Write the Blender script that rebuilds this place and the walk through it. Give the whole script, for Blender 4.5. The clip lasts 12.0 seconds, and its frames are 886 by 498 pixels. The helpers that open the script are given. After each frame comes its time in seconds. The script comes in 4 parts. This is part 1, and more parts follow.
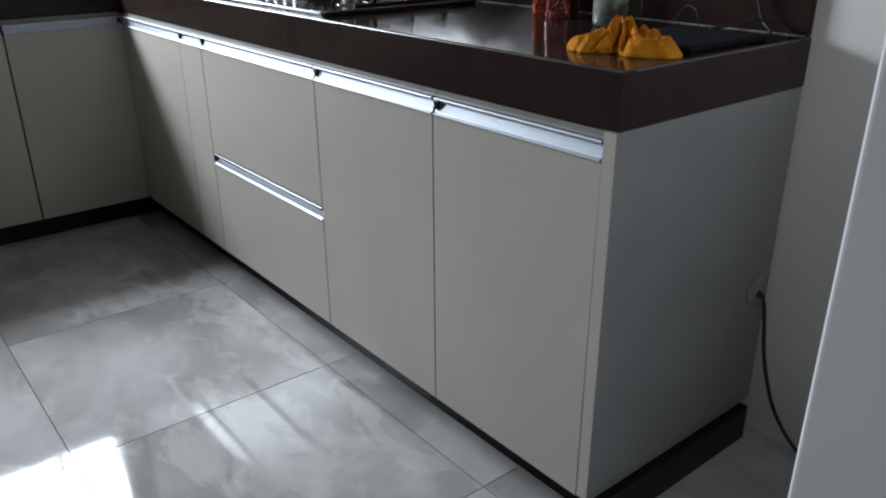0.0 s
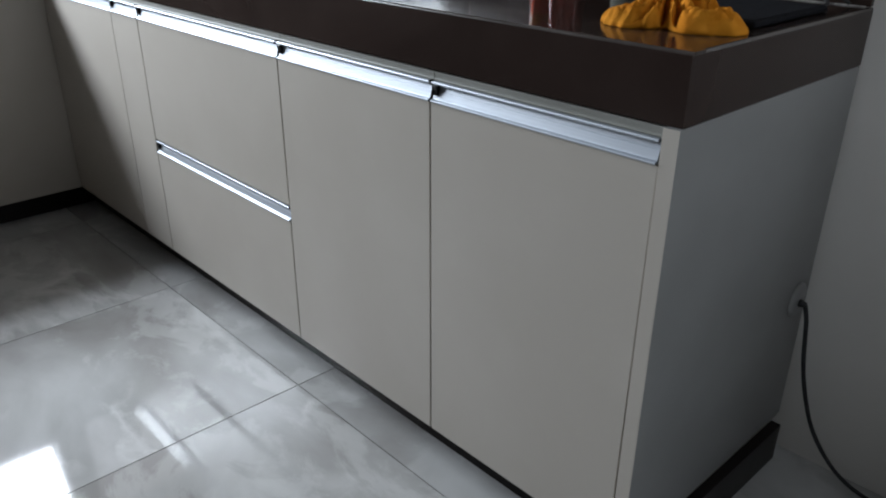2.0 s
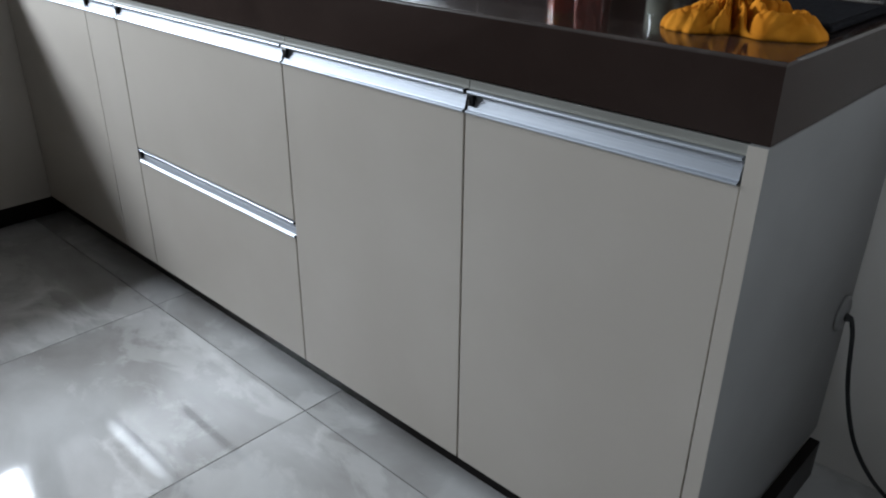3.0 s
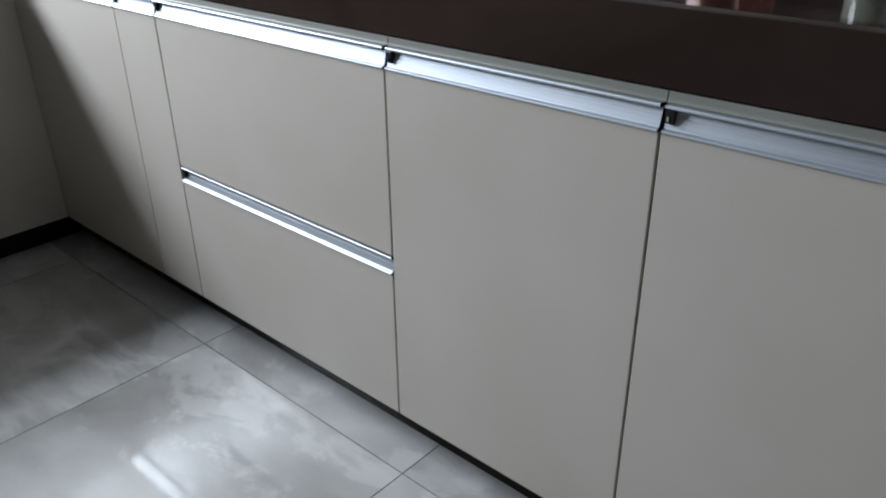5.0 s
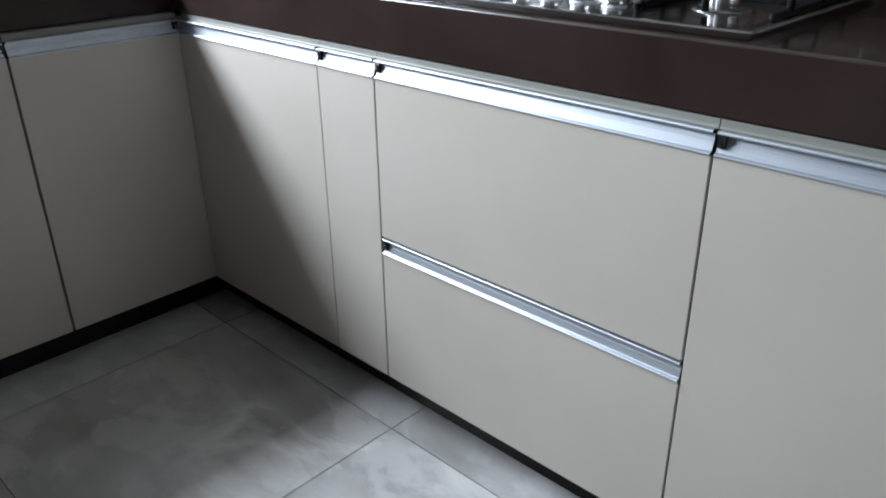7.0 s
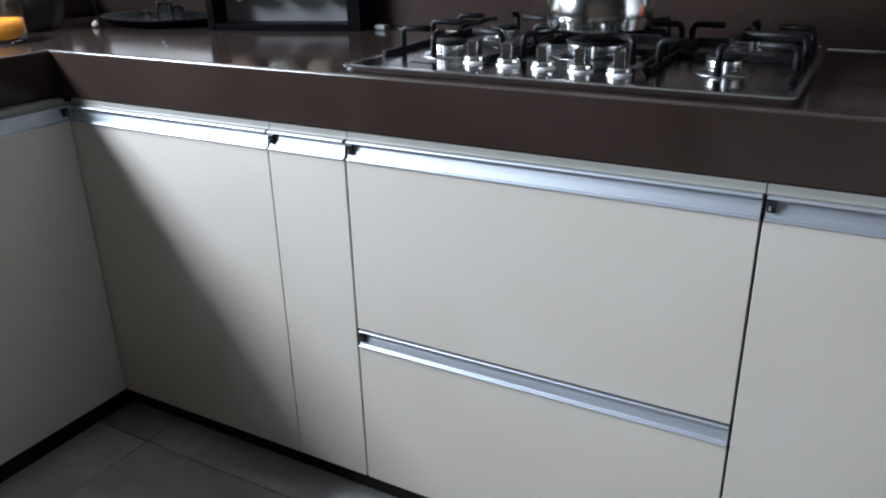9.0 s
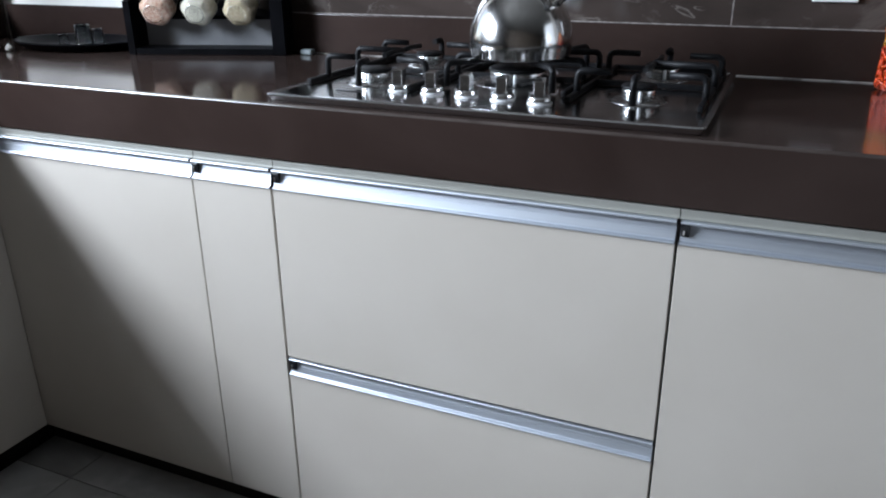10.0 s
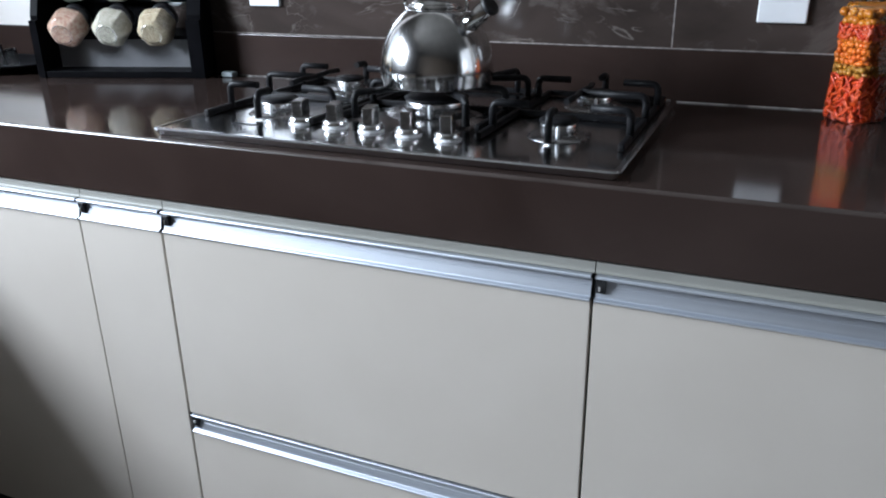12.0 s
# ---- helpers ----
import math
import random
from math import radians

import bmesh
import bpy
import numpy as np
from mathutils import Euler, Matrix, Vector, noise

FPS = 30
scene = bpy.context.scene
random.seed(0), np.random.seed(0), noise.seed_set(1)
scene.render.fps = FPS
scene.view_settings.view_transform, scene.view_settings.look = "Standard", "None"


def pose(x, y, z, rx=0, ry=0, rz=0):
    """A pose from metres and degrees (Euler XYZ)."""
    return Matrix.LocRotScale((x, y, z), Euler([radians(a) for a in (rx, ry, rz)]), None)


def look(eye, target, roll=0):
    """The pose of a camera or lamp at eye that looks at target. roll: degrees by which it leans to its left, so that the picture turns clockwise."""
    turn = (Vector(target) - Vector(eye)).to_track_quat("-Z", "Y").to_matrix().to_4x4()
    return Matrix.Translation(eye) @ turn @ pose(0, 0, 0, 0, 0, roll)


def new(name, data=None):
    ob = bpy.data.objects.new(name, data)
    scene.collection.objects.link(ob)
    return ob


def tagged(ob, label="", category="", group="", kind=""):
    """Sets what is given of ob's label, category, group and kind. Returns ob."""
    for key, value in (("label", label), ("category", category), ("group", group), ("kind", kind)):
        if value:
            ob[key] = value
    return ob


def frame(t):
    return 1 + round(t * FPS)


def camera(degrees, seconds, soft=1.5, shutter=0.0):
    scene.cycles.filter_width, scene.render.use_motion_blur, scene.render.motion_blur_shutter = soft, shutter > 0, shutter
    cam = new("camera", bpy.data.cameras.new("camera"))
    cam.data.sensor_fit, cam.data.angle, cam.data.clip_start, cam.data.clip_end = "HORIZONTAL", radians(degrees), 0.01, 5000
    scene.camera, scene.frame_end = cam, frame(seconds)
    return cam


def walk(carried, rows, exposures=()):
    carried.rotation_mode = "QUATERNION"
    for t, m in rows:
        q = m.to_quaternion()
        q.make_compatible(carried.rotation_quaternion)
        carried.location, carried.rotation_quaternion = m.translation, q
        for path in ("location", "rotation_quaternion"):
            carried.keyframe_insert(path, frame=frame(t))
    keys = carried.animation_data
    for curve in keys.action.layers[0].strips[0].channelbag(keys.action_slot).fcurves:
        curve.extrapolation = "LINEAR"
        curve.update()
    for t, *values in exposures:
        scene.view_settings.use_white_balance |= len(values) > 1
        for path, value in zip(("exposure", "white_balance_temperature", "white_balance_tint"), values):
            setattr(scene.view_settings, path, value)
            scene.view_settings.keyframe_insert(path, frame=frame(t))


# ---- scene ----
cam = camera(59.4, 12.0, soft=2.0)
METRES, EYE, TILT, LEAN, TURN = 1.922, 1.116, 0.0, 0.0, -38.9
ROWS = [
    (0.0, 0.0, 0.0, 0.0, -0.15, -23.07, 0.34),
    (0.5, -0.0221, 0.0184, -0.0023, -1.18, -23.33, 0.19),
    (1.0, -0.0385, 0.0466, -0.0072, -2.89, -23.84, -0.15),
    (1.5, -0.0391, 0.0862, -0.0126, -3.69, -24.63, -0.06),
    (2.0, -0.0501, 0.1389, -0.0158, -4.38, -25.33, -0.3),
    (2.5, -0.078, 0.1741, -0.0133, -5.57, -25.69, -0.52),
    (4.5, -0.2054, 0.3065, -0.0296, -12.48, -26.64, -0.13),
    (5.0, -0.2165, 0.3655, -0.0304, -9.47, -27.25, 0.5),
    (5.5, -0.2591, 0.4066, -0.0226, -8.16, -27.24, 0.67),
    (6.0, -0.3298, 0.4353, -0.0099, -7.54, -26.68, 0.83),
    (6.5, -0.3815, 0.4575, -0.0098, -7.45, -25.82, 0.71),
    (7.0, -0.411, 0.501, -0.0125, -7.37, -25.48, 0.59),
    (9.0, -0.5534, 0.6028, 0.0058, -22.32, -22.67, 1.18),
    (9.5, -0.5579, 0.6021, 0.0114, -25.28, -22.23, 0.71),
    (10.0, -0.5485, 0.5989, 0.0183, -27.22, -21.75, 0.51),
    (10.5, -0.5339, 0.5993, 0.0236, -28.47, -21.39, 0.52),
    (11.0, -0.5071, 0.6158, 0.0232, -28.92, -21.52, 0.62),
    (11.5, -0.479, 0.6297, 0.0253, -28.73, -21.53, 0.64),
    (12.0, -0.4544, 0.6309, 0.0263, -27.81, -21.39, 0.69),
]
walk(cam, [(t, pose(0, 0, EYE, TILT, LEAN, TURN) @ pose(METRES * x, METRES * y, METRES * z, 90 + pitch, roll, yaw)) for t, x, y, z, yaw, pitch, roll in ROWS],
     exposures=[(0.0, -0.42, 6500, 10), (2.5, -0.35, 6480, 10), (5.5, -0.20, 6400, 10), (7.0, 0.06, 6320, 10), (9.5, 0.14, 6200, 11), (12.0, 0.12, 6200, 11)])

# ---- world, light ----
world = bpy.data.worlds.new("world")
scene.world = world
world.use_nodes = True
wn = world.node_tree.nodes
sky = wn.new("ShaderNodeTexSky")
sky.sky_type, sky.sun_disc = "NISHITA", False
sky.sun_elevation, sky.sun_rotation = radians(50), radians(20)
world.node_tree.links.new(sky.outputs[0], wn["Background"].inputs[0])
wn["Background"].inputs[1].default_value = 0.12

# daylight through the window over the far counter
WIN_X0, WIN_X1, WIN_Z0, WIN_Z1, NORTH = -0.68, 0.82, 1.33, 2.02, 3.66
lamp = bpy.data.lights.new("window_daylight", "AREA")
lamp.shape, lamp.size, lamp.size_y = "RECTANGLE", WIN_X1 - WIN_X0, 0.9 * (WIN_Z1 - WIN_Z0)
lamp.energy, lamp.color = 226, (0.812, 0.904, 1.0)
lamp_ob = new("window_daylight", lamp)
# the sky's light falls inwards and down
SKY_DROP = radians(25)
WIN_C = Vector(((WIN_X0 + WIN_X1) / 2, NORTH + 0.32, (WIN_Z0 + WIN_Z1) / 2))
lamp_ob.matrix_world = look(WIN_C, WIN_C + Vector((0, -math.cos(SKY_DROP), -math.sin(SKY_DROP))))


# weak fill lamp added in a made-up opening in the corner
W2_X0, W2_X1, W2_Z0, W2_Z1 = 0.92, 1.46, 0.996, 2.02
corner_fill_lamp = bpy.data.lights.new("corner_fill", "AREA")
corner_fill_lamp.shape, corner_fill_lamp.size, corner_fill_lamp.size_y = "RECTANGLE", W2_X1 - W2_X0, W2_Z1 - W2_Z0
corner_fill_lamp.energy, corner_fill_lamp.color = 0.9, (0.88, 0.95, 1.0)
corner_fill_ob = new("corner_fill", corner_fill_lamp)
corner_fill_ob.matrix_world = look(((W2_X0 + W2_X1) / 2, NORTH + 0.012, (W2_Z0 + W2_Z1) / 2), ((W2_X0 + W2_X1) / 2, 0, (W2_Z0 + W2_Z1) / 2))


# ---- materials ----
def material(name, colour, rough=0.5, metal=0.0, spec=0.5, second=None, scale=8.0, detail=4.0, lo=0.4, hi=0.6, bump=0.0,
             bump_scale=120.0, rough_var=0.0, transmission=0.0, ior=1.45, coat=0.0, random_value=0.0, stretch=(1, 1, 1)):
    m = bpy.data.materials.new(name)
    m.use_nodes = True
    nt = m.node_tree
    n, link = nt.nodes, nt.links.new
    b = n["Principled BSDF"]
    b.inputs["Roughness"].default_value = rough
    b.inputs["Metallic"].default_value = metal
    b.inputs["Specular IOR Level"].default_value = spec
    b.inputs["Transmission Weight"].default_value = transmission
    b.inputs["IOR"].default_value = ior
    b.inputs["Coat Weight"].default_value = coat
    b.inputs["Base Color"].default_value = (*colour, 1)
    geo = n.new("ShaderNodeNewGeometry")
    mp = n.new("ShaderNodeMapping")
    mp.inputs["Scale"].default_value = stretch
    link(geo.outputs["Position"], mp.inputs["Vector"])
    if second:
        t = n.new("ShaderNodeTexNoise")
        t.inputs["Scale"].default_value, t.inputs["Detail"].default_value = scale, detail
        link(mp.outputs[0], t.inputs["Vector"])
        r = n.new("ShaderNodeValToRGB")
        r.color_ramp.elements[0].position, r.color_ramp.elements[1].position = lo, hi
        r.color_ramp.elements[0].color, r.color_ramp.elements[1].color = (*colour, 1), (*second, 1)
        link(t.outputs["Fac"], r.inputs["Fac"])
        out = r.outputs[0]
        if random_value:
            info = n.new("ShaderNodeObjectInfo")
            mr = n.new("ShaderNodeMapRange")
            mr.inputs["To Min"].default_value, mr.inputs["To Max"].default_value = 1 - random_value, 1 + random_value
            hsv = n.new("ShaderNodeHueSaturation")
            link(info.outputs["Random"], mr.inputs["Value"])
            link(mr.outputs[0], hsv.inputs["Value"])
            link(out, hsv.inputs["Color"])
            out = hsv.outputs[0]
        link(out, b.inputs["Base Color"])
    if rough_var:
        t2 = n.new("ShaderNodeTexNoise")
        t2.inputs["Scale"].default_value, t2.inputs["Detail"].default_value = scale * 2.3, 5
        link(mp.outputs[0], t2.inputs["Vector"])
        mr2 = n.new("ShaderNodeMapRange")
        mr2.inputs["To Min"].default_value, mr2.inputs["To Max"].default_value = max(rough - rough_var, 0.01), rough + rough_var
        link(t2.outputs["Fac"], mr2.inputs["Value"])
        link(mr2.outputs[0], b.inputs["Roughness"])
    if bump:
        t3 = n.new("ShaderNodeTexNoise")
        t3.inputs["Scale"].default_value, t3.inputs["Detail"].default_value = bump_scale, 3
        link(mp.outputs[0], t3.inputs["Vector"])
        bp = n.new("ShaderNodeBump")
        bp.inputs["Strength"].default_value, bp.inputs["Distance"].default_value = bump, 0.002
        link(t3.outputs["Fac"], bp.inputs["Height"])
        link(bp.outputs[0], b.inputs["Normal"])
    return m


def stone(name, dark, mid, light, rough, scale, vein_scale, vein_amount, vein_width=0.02, spec=0.5, cloud=(0.35, 0.7), offset=False, bump=0.0, swirl=1.0, flake=0.0):
    """Marbled stone: soft clouds, long smears and thin veins."""
    m = bpy.data.materials.new(name)
    m.use_nodes = True
    nt = m.node_tree
    n, link = nt.nodes, nt.links.new
    b = n["Principled BSDF"]
    b.inputs["Specular IOR Level"].default_value = spec
    geo = n.new("ShaderNodeNewGeometry")
    vec = geo.outputs["Position"]
    if offset:
        info = n.new("ShaderNodeObjectInfo")
        vm = n.new("ShaderNodeVectorMath")
        vm.operation = "MULTIPLY_ADD"
        link(info.outputs["Random"], vm.inputs[0])
        vm.inputs[1].default_value = (13.1, 7.7, 3.3)
        link(vec, vm.inputs[2])
        vec = vm.outputs[0]
    mp = n.new("ShaderNodeMapping")
    mp.inputs["Rotation"].default_value = (0.3, 0.2, 0.75)
    mp.inputs["Scale"].default_value = (1, 0.6, 1)
    link(vec, mp.inputs["Vector"])
    c = n.new("ShaderNodeTexNoise")
    c.inputs["Scale"].default_value, c.inputs["Detail"].default_value, c.inputs["Distortion"].default_value = scale, 9, 0.9 * swirl
    link(mp.outputs[0], c.inputs["Vector"])
    r = n.new("ShaderNodeValToRGB")
    r.color_ramp.elements[0].position, r.color_ramp.elements[0].color = cloud[0], (*dark, 1)
    r.color_ramp.elements[1].position, r.color_ramp.elements[1].color = cloud[1], (*mid, 1)
    link(c.outputs["Fac"], r.inputs["Fac"])
    v = n.new("ShaderNodeTexNoise")
    v.inputs["Scale"].default_value, v.inputs["Detail"].default_value, v.inputs["Distortion"].default_value = vein_scale, 7, 1.6 * swirl
    link(mp.outputs[0], v.inputs["Vector"])
    a = n.new("ShaderNodeMath")
    a.operation = "SUBTRACT"
    a.inputs[1].default_value = 0.5
    link(v.outputs["Fac"], a.inputs[0])
    ab = n.new("ShaderNodeMath")
    ab.operation = "ABSOLUTE"
    link(a.outputs[0], ab.inputs[0])
    vr = n.new("ShaderNodeMapRange")
    vr.inputs["From Min"].default_value, vr.inputs["From Max"].default_value = 0.0, vein_width
    vr.inputs["To Min"].default_value, vr.inputs["To Max"].default_value = vein_amount, 0.0
    link(ab.outputs[0], vr.inputs["Value"])
    gate = n.new("ShaderNodeTexNoise")
    gate.inputs["Scale"].default_value, gate.inputs["Detail"].default_value = vein_scale * 0.8, 3
    link(vec, gate.inputs["Vector"])
    gr = n.new("ShaderNodeMapRange")
    gr.inputs["From Min"].default_value, gr.inputs["From Max"].default_value = 0.47, 0.6
    link(gate.outputs["Fac"], gr.inputs["Value"])
    mul = n.new("ShaderNodeMath")
    mul.operation = "MULTIPLY"
    link(vr.outputs[0], mul.inputs[0])
    link(gr.outputs[0], mul.inputs[1])
    mix = n.new("ShaderNodeMix")
    mix.data_type = "RGBA"
    link(mul.outputs[0], mix.inputs[0])
    link(r.outputs[0], mix.inputs[6])
    mix.inputs[7].default_value = (*light, 1)
    shade = mix.outputs[2]
    if flake:
        # crisp-edged pale patches and grain
        fn = n.new("ShaderNodeTexNoise")
        fn.inputs["Scale"].default_value, fn.inputs["Detail"].default_value, fn.inputs["Roughness"].default_value = scale * 1.7, 12, 0.62
        fn.inputs["Distortion"].default_value = 0.5
        link(mp.outputs[0], fn.inputs["Vector"])
        fr_ = n.new("ShaderNodeMapRange")
        fr_.inputs["From Min"].default_value, fr_.inputs["From Max"].default_value = 0.525, 0.585
        fr_.inputs["To Max"].default_value = flake
        link(fn.outputs["Fac"], fr_.inputs["Value"])
        mix2 = n.new("ShaderNodeMix")
        mix2.data_type = "RGBA"
        link(fr_.outputs[0], mix2.inputs[0])
        link(shade, mix2.inputs[6])
        mix2.inputs[7].default_value = (*light, 1)
        shade = mix2.outputs[2]
    link(shade, b.inputs["Base Color"])
    rn = n.new("ShaderNodeTexNoise")
    rn.inputs["Scale"].default_value, rn.inputs["Detail"].default_value = 5, 5
    link(vec, rn.inputs["Vector"])
    rr = n.new("ShaderNodeMapRange")
    rr.inputs["To Min"].default_value, rr.inputs["To Max"].default_value = rough * 0.6, rough * 1.4
    link(rn.outputs["Fac"], rr.inputs["Value"])
    link(rr.outputs[0], b.inputs["Roughness"])
    if bump:
        bn = n.new("ShaderNodeTexNoise")
        bn.inputs["Scale"].default_value, bn.inputs["Detail"].default_value = 6, 2
        link(vec, bn.inputs["Vector"])
        bp = n.new("ShaderNodeBump")
        bp.inputs["Strength"].default_value, bp.inputs["Distance"].default_value = bump, 0.002
        link(bn.outputs["Fac"], bp.inputs["Height"])
        link(bp.outputs[0], b.inputs["Normal"])
    return m


LAMINATE = material("beige_laminate", (0.53, 0.482, 0.425), 0.36, spec=0.38, second=(0.56, 0.512, 0.455), scale=3.0, bump=0.05, bump_scale=700, rough_var=0.05)
PANEL = material("grey_panel", (0.215, 0.21, 0.205), 0.5, second=(0.24, 0.235, 0.23), scale=4.0, bump=0.05, bump_scale=500)
# rail under the apron: its shade is put into the darker board colour
RAIL_BOARD = material("shade_toned_rail_board", (0.235, 0.231, 0.206), 0.5, spec=0.3, second=(0.26, 0.256, 0.23), scale=6.0)
CARCASS = material("cabinet_board", (0.30, 0.28, 0.26), 0.6, second=(0.34, 0.32, 0.3), scale=20)
ALU = material("brushed_aluminium", (0.57, 0.605, 0.66), 0.52, 1.0, second=(0.65, 0.685, 0.74), scale=30, rough_var=0.06, bump=0.03, bump_scale=900, stretch=(1, 0.05, 6))
CAP = material("black_plastic_cap", (0.010, 0.010, 0.012), 0.3, spec=0.25, second=(0.02, 0.02, 0.022), scale=60)
COUNTER = stone("brown_quartz", (0.027, 0.0175, 0.0146), (0.039, 0.0265, 0.0226), (0.050, 0.040, 0.035), 0.10, 5, 8, 0.15, 0.03, spec=0.55)
APRON = stone("honed_brown_quartz", (0.026, 0.0165, 0.0138), (0.037, 0.0245, 0.0208), (0.046, 0.035, 0.031), 0.20, 5, 8, 0.1, 0.03, spec=0.2)
# paler quartz on the rounded edge paints the highlight it catches
NOSING = stone("edge_highlight_quartz", (0.040, 0.030, 0.026), (0.066, 0.052, 0.046), (0.09, 0.075, 0.068), 0.24, 9, 12, 0.3, 0.03, spec=0.7)
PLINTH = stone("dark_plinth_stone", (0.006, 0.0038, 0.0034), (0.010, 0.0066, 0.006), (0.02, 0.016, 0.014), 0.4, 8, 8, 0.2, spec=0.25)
FLOOR = stone("grey_porcelain", (0.315, 0.302, 0.288), (0.53, 0.525, 0.517), (0.74, 0.735, 0.72), 0.06, 3.6, 3.6, 0.5, 0.05, spec=0.46, cloud=(0.32, 0.66), swirl=0.45, flake=0.25, offset=True, bump=0.012)
GROUT = material("grey_grout", (0.10, 0.098, 0.095), 0.9, second=(0.14, 0.135, 0.13), scale=60, bump=0.3, bump_scale=300)
SPLASH = stone("brown_marble_tile", (0.030, 0.023, 0.020), (0.062, 0.047, 0.041), (0.36, 0.32, 0.29), 0.14, 6, 9, 0.30, 0.013, spec=0.5, offset=True, flake=0.10)
JOINT = material("pale_joint", (0.17, 0.15, 0.138), 0.85, second=(0.28, 0.245, 0.228), scale=80)
# walls out of view: dark warm colours hold down the bounced light
WEST_WALL = material("unseen_west_low_bounce", (0.155, 0.124, 0.099), 0.7, second=(0.185, 0.148, 0.118), scale=2, bump=0.12, bump_scale=160)
FAR_WALL = material("unseen_south_low_bounce", (0.07, 0.052, 0.04), 0.8, second=(0.09, 0.07, 0.055), scale=2, bump=0.12, bump_scale=160)
WALL = material("white_wall_paint", (0.70, 0.665, 0.625), 0.7, second=(0.74, 0.705, 0.665), scale=3, bump=0.12, bump_scale=160)
BROWN_WALL = material("brown_wall_paint", (0.10, 0.082, 0.072), 0.6, second=(0.125, 0.104, 0.092), scale=3, bump=0.12, bump_scale=160)
# ceiling out of view, kept dark so little light bounces into the shadows
CEILING = material("low_bounce_ceiling", (0.15, 0.143, 0.133), 0.8, second=(0.18, 0.172, 0.16), scale=3, bump=0.1, bump_scale=120)
WHITE_ENAMEL = material("white_enamel", (0.83, 0.83, 0.83), 0.22, second=(0.85, 0.85, 0.85), scale=3, bump=0.03, bump_scale=250)
WHITE_PLASTIC = material("white_plastic", (0.78, 0.79, 0.80), 0.35, second=(0.8, 0.81, 0.82), scale=30)
STEEL = material("brushed_steel", (0.52, 0.52, 0.53), 0.22, 1.0, second=(0.6, 0.6, 0.61), scale=40, rough_var=0.05, stretch=(6, 0.1, 1))
CHROME = material("polished_steel", (0.78, 0.77, 0.76), 0.07, 1.0, second=(0.82, 0.81, 0.8), scale=12, rough_var=0.03)
SATIN = material("satin_aluminium", (0.75, 0.75, 0.75), 0.24, 1.0, second=(0.82, 0.82, 0.82), scale=50, rough_var=0.06)
IRON = material("black_enamelled_iron", (0.006, 0.006, 0.007), 0.42, spec=0.16, second=(0.011, 0.011, 0.012), scale=80, bump=0.25, bump_scale=400)
RUBBER = material("black_rubber", (0.012, 0.012, 0.013), 0.5, second=(0.018, 0.018, 0.018), scale=60)
DARK_FRAME = material("added_window_frame_dark", (0.06, 0.052, 0.046), 0.45, second=(0.075, 0.066, 0.058), scale=10)
FRAME_ALU = material("white_window_frame", (0.7, 0.7, 0.7), 0.4, second=(0.74, 0.74, 0.74), scale=10)


# ---- building helpers ----
def box(bm, x0, x1, y0, y1, z0, z1, bevel=0.0, segments=2):
    geom = bmesh.ops.create_cube(bm, size=1.0)["verts"]
    bmesh.ops.transform(bm, matrix=Matrix.Translation(((x0 + x1) / 2, (y0 + y1) / 2, (z0 + z1) / 2)) @ Matrix.Diagonal((x1 - x0, y1 - y0, z1 - z0, 1)), verts=geom)
    if bevel:
        edges = list({e for v in geom for e in v.link_edges})
        bmesh.ops.bevel(bm, geom=edges, offset=bevel, segments=segments, profile=0.6, affect="EDGES")
    return bm


def lathe(bm, profile, at=(0, 0, 0), steps=32, turn=None, close=True):
    """Spin a profile of (radius, height) round z; turn is a matrix laid on it."""
    rings = []
    m = Matrix.Translation(at) @ (turn or Matrix.Identity(4))
    for r, h in profile:
        rings.append([bm.verts.new(m @ Vector((r * math.cos(2 * math.pi * i / steps), r * math.sin(2 * math.pi * i / steps), h))) for i in range(steps)])
    for a, b in zip(rings, rings[1:]):
        for i in range(steps):
            f = bm.faces.new((a[i], a[(i + 1) % steps], b[(i + 1) % steps], b[i]))
            f.smooth = True
    if close:
        bm.faces.new(rings[0][::-1])
        bm.faces.new(rings[-1])
    return bm


def tube(bm, points, radius, steps=10, taper=None):
    """A round rod along points."""
    pts = [Vector(p) for p in points]
    rings, up = [], Vector((0.13, 0.21, 0.97))
    for i, p in enumerate(pts):
        d = (pts[min(i + 1, len(pts) - 1)] - pts[max(i - 1, 0)]).normalized()
        a = d.cross(up)
        if a.length < 0.05:
            a = d.cross(Vector((1, 0, 0)))
        a.normalize()
        b = d.cross(a)
        r = radius * (taper[i] if taper else 1)
        rings.append([bm.verts.new(p + r * (math.cos(2 * math.pi * k / steps) * a + math.sin(2 * math.pi * k / steps) * b)) for k in range(steps)])
    for q, s in zip(rings, rings[1:]):
        for k in range(steps):
            f = bm.faces.new((q[k], q[(k + 1) % steps], s[(k + 1) % steps], s[k]))
            f.smooth = True
    bm.faces.new(rings[0][::-1])
    bm.faces.new(rings[-1])
    bmesh.ops.recalc_face_normals(bm, faces=bm.faces)
    return bm


def rounded(points, radius=0.01, n=5):
    """The same path with its corners rounded."""
    pts = [Vector(p) for p in points]
    out = [pts[0]]
    for a, b, c in zip(pts, pts[1:], pts[2:]):
        r = min(radius, (a - b).length / 2.1, (c - b).length / 2.1)
        p, q = b + (a - b).normalized() * r, b + (c - b).normalized() * r
        for i in range(n + 1):
            t = i / n
            out.append((1 - t) ** 2 * p + 2 * t * (1 - t) * b + t * t * q)
    return out + [pts[-1]]


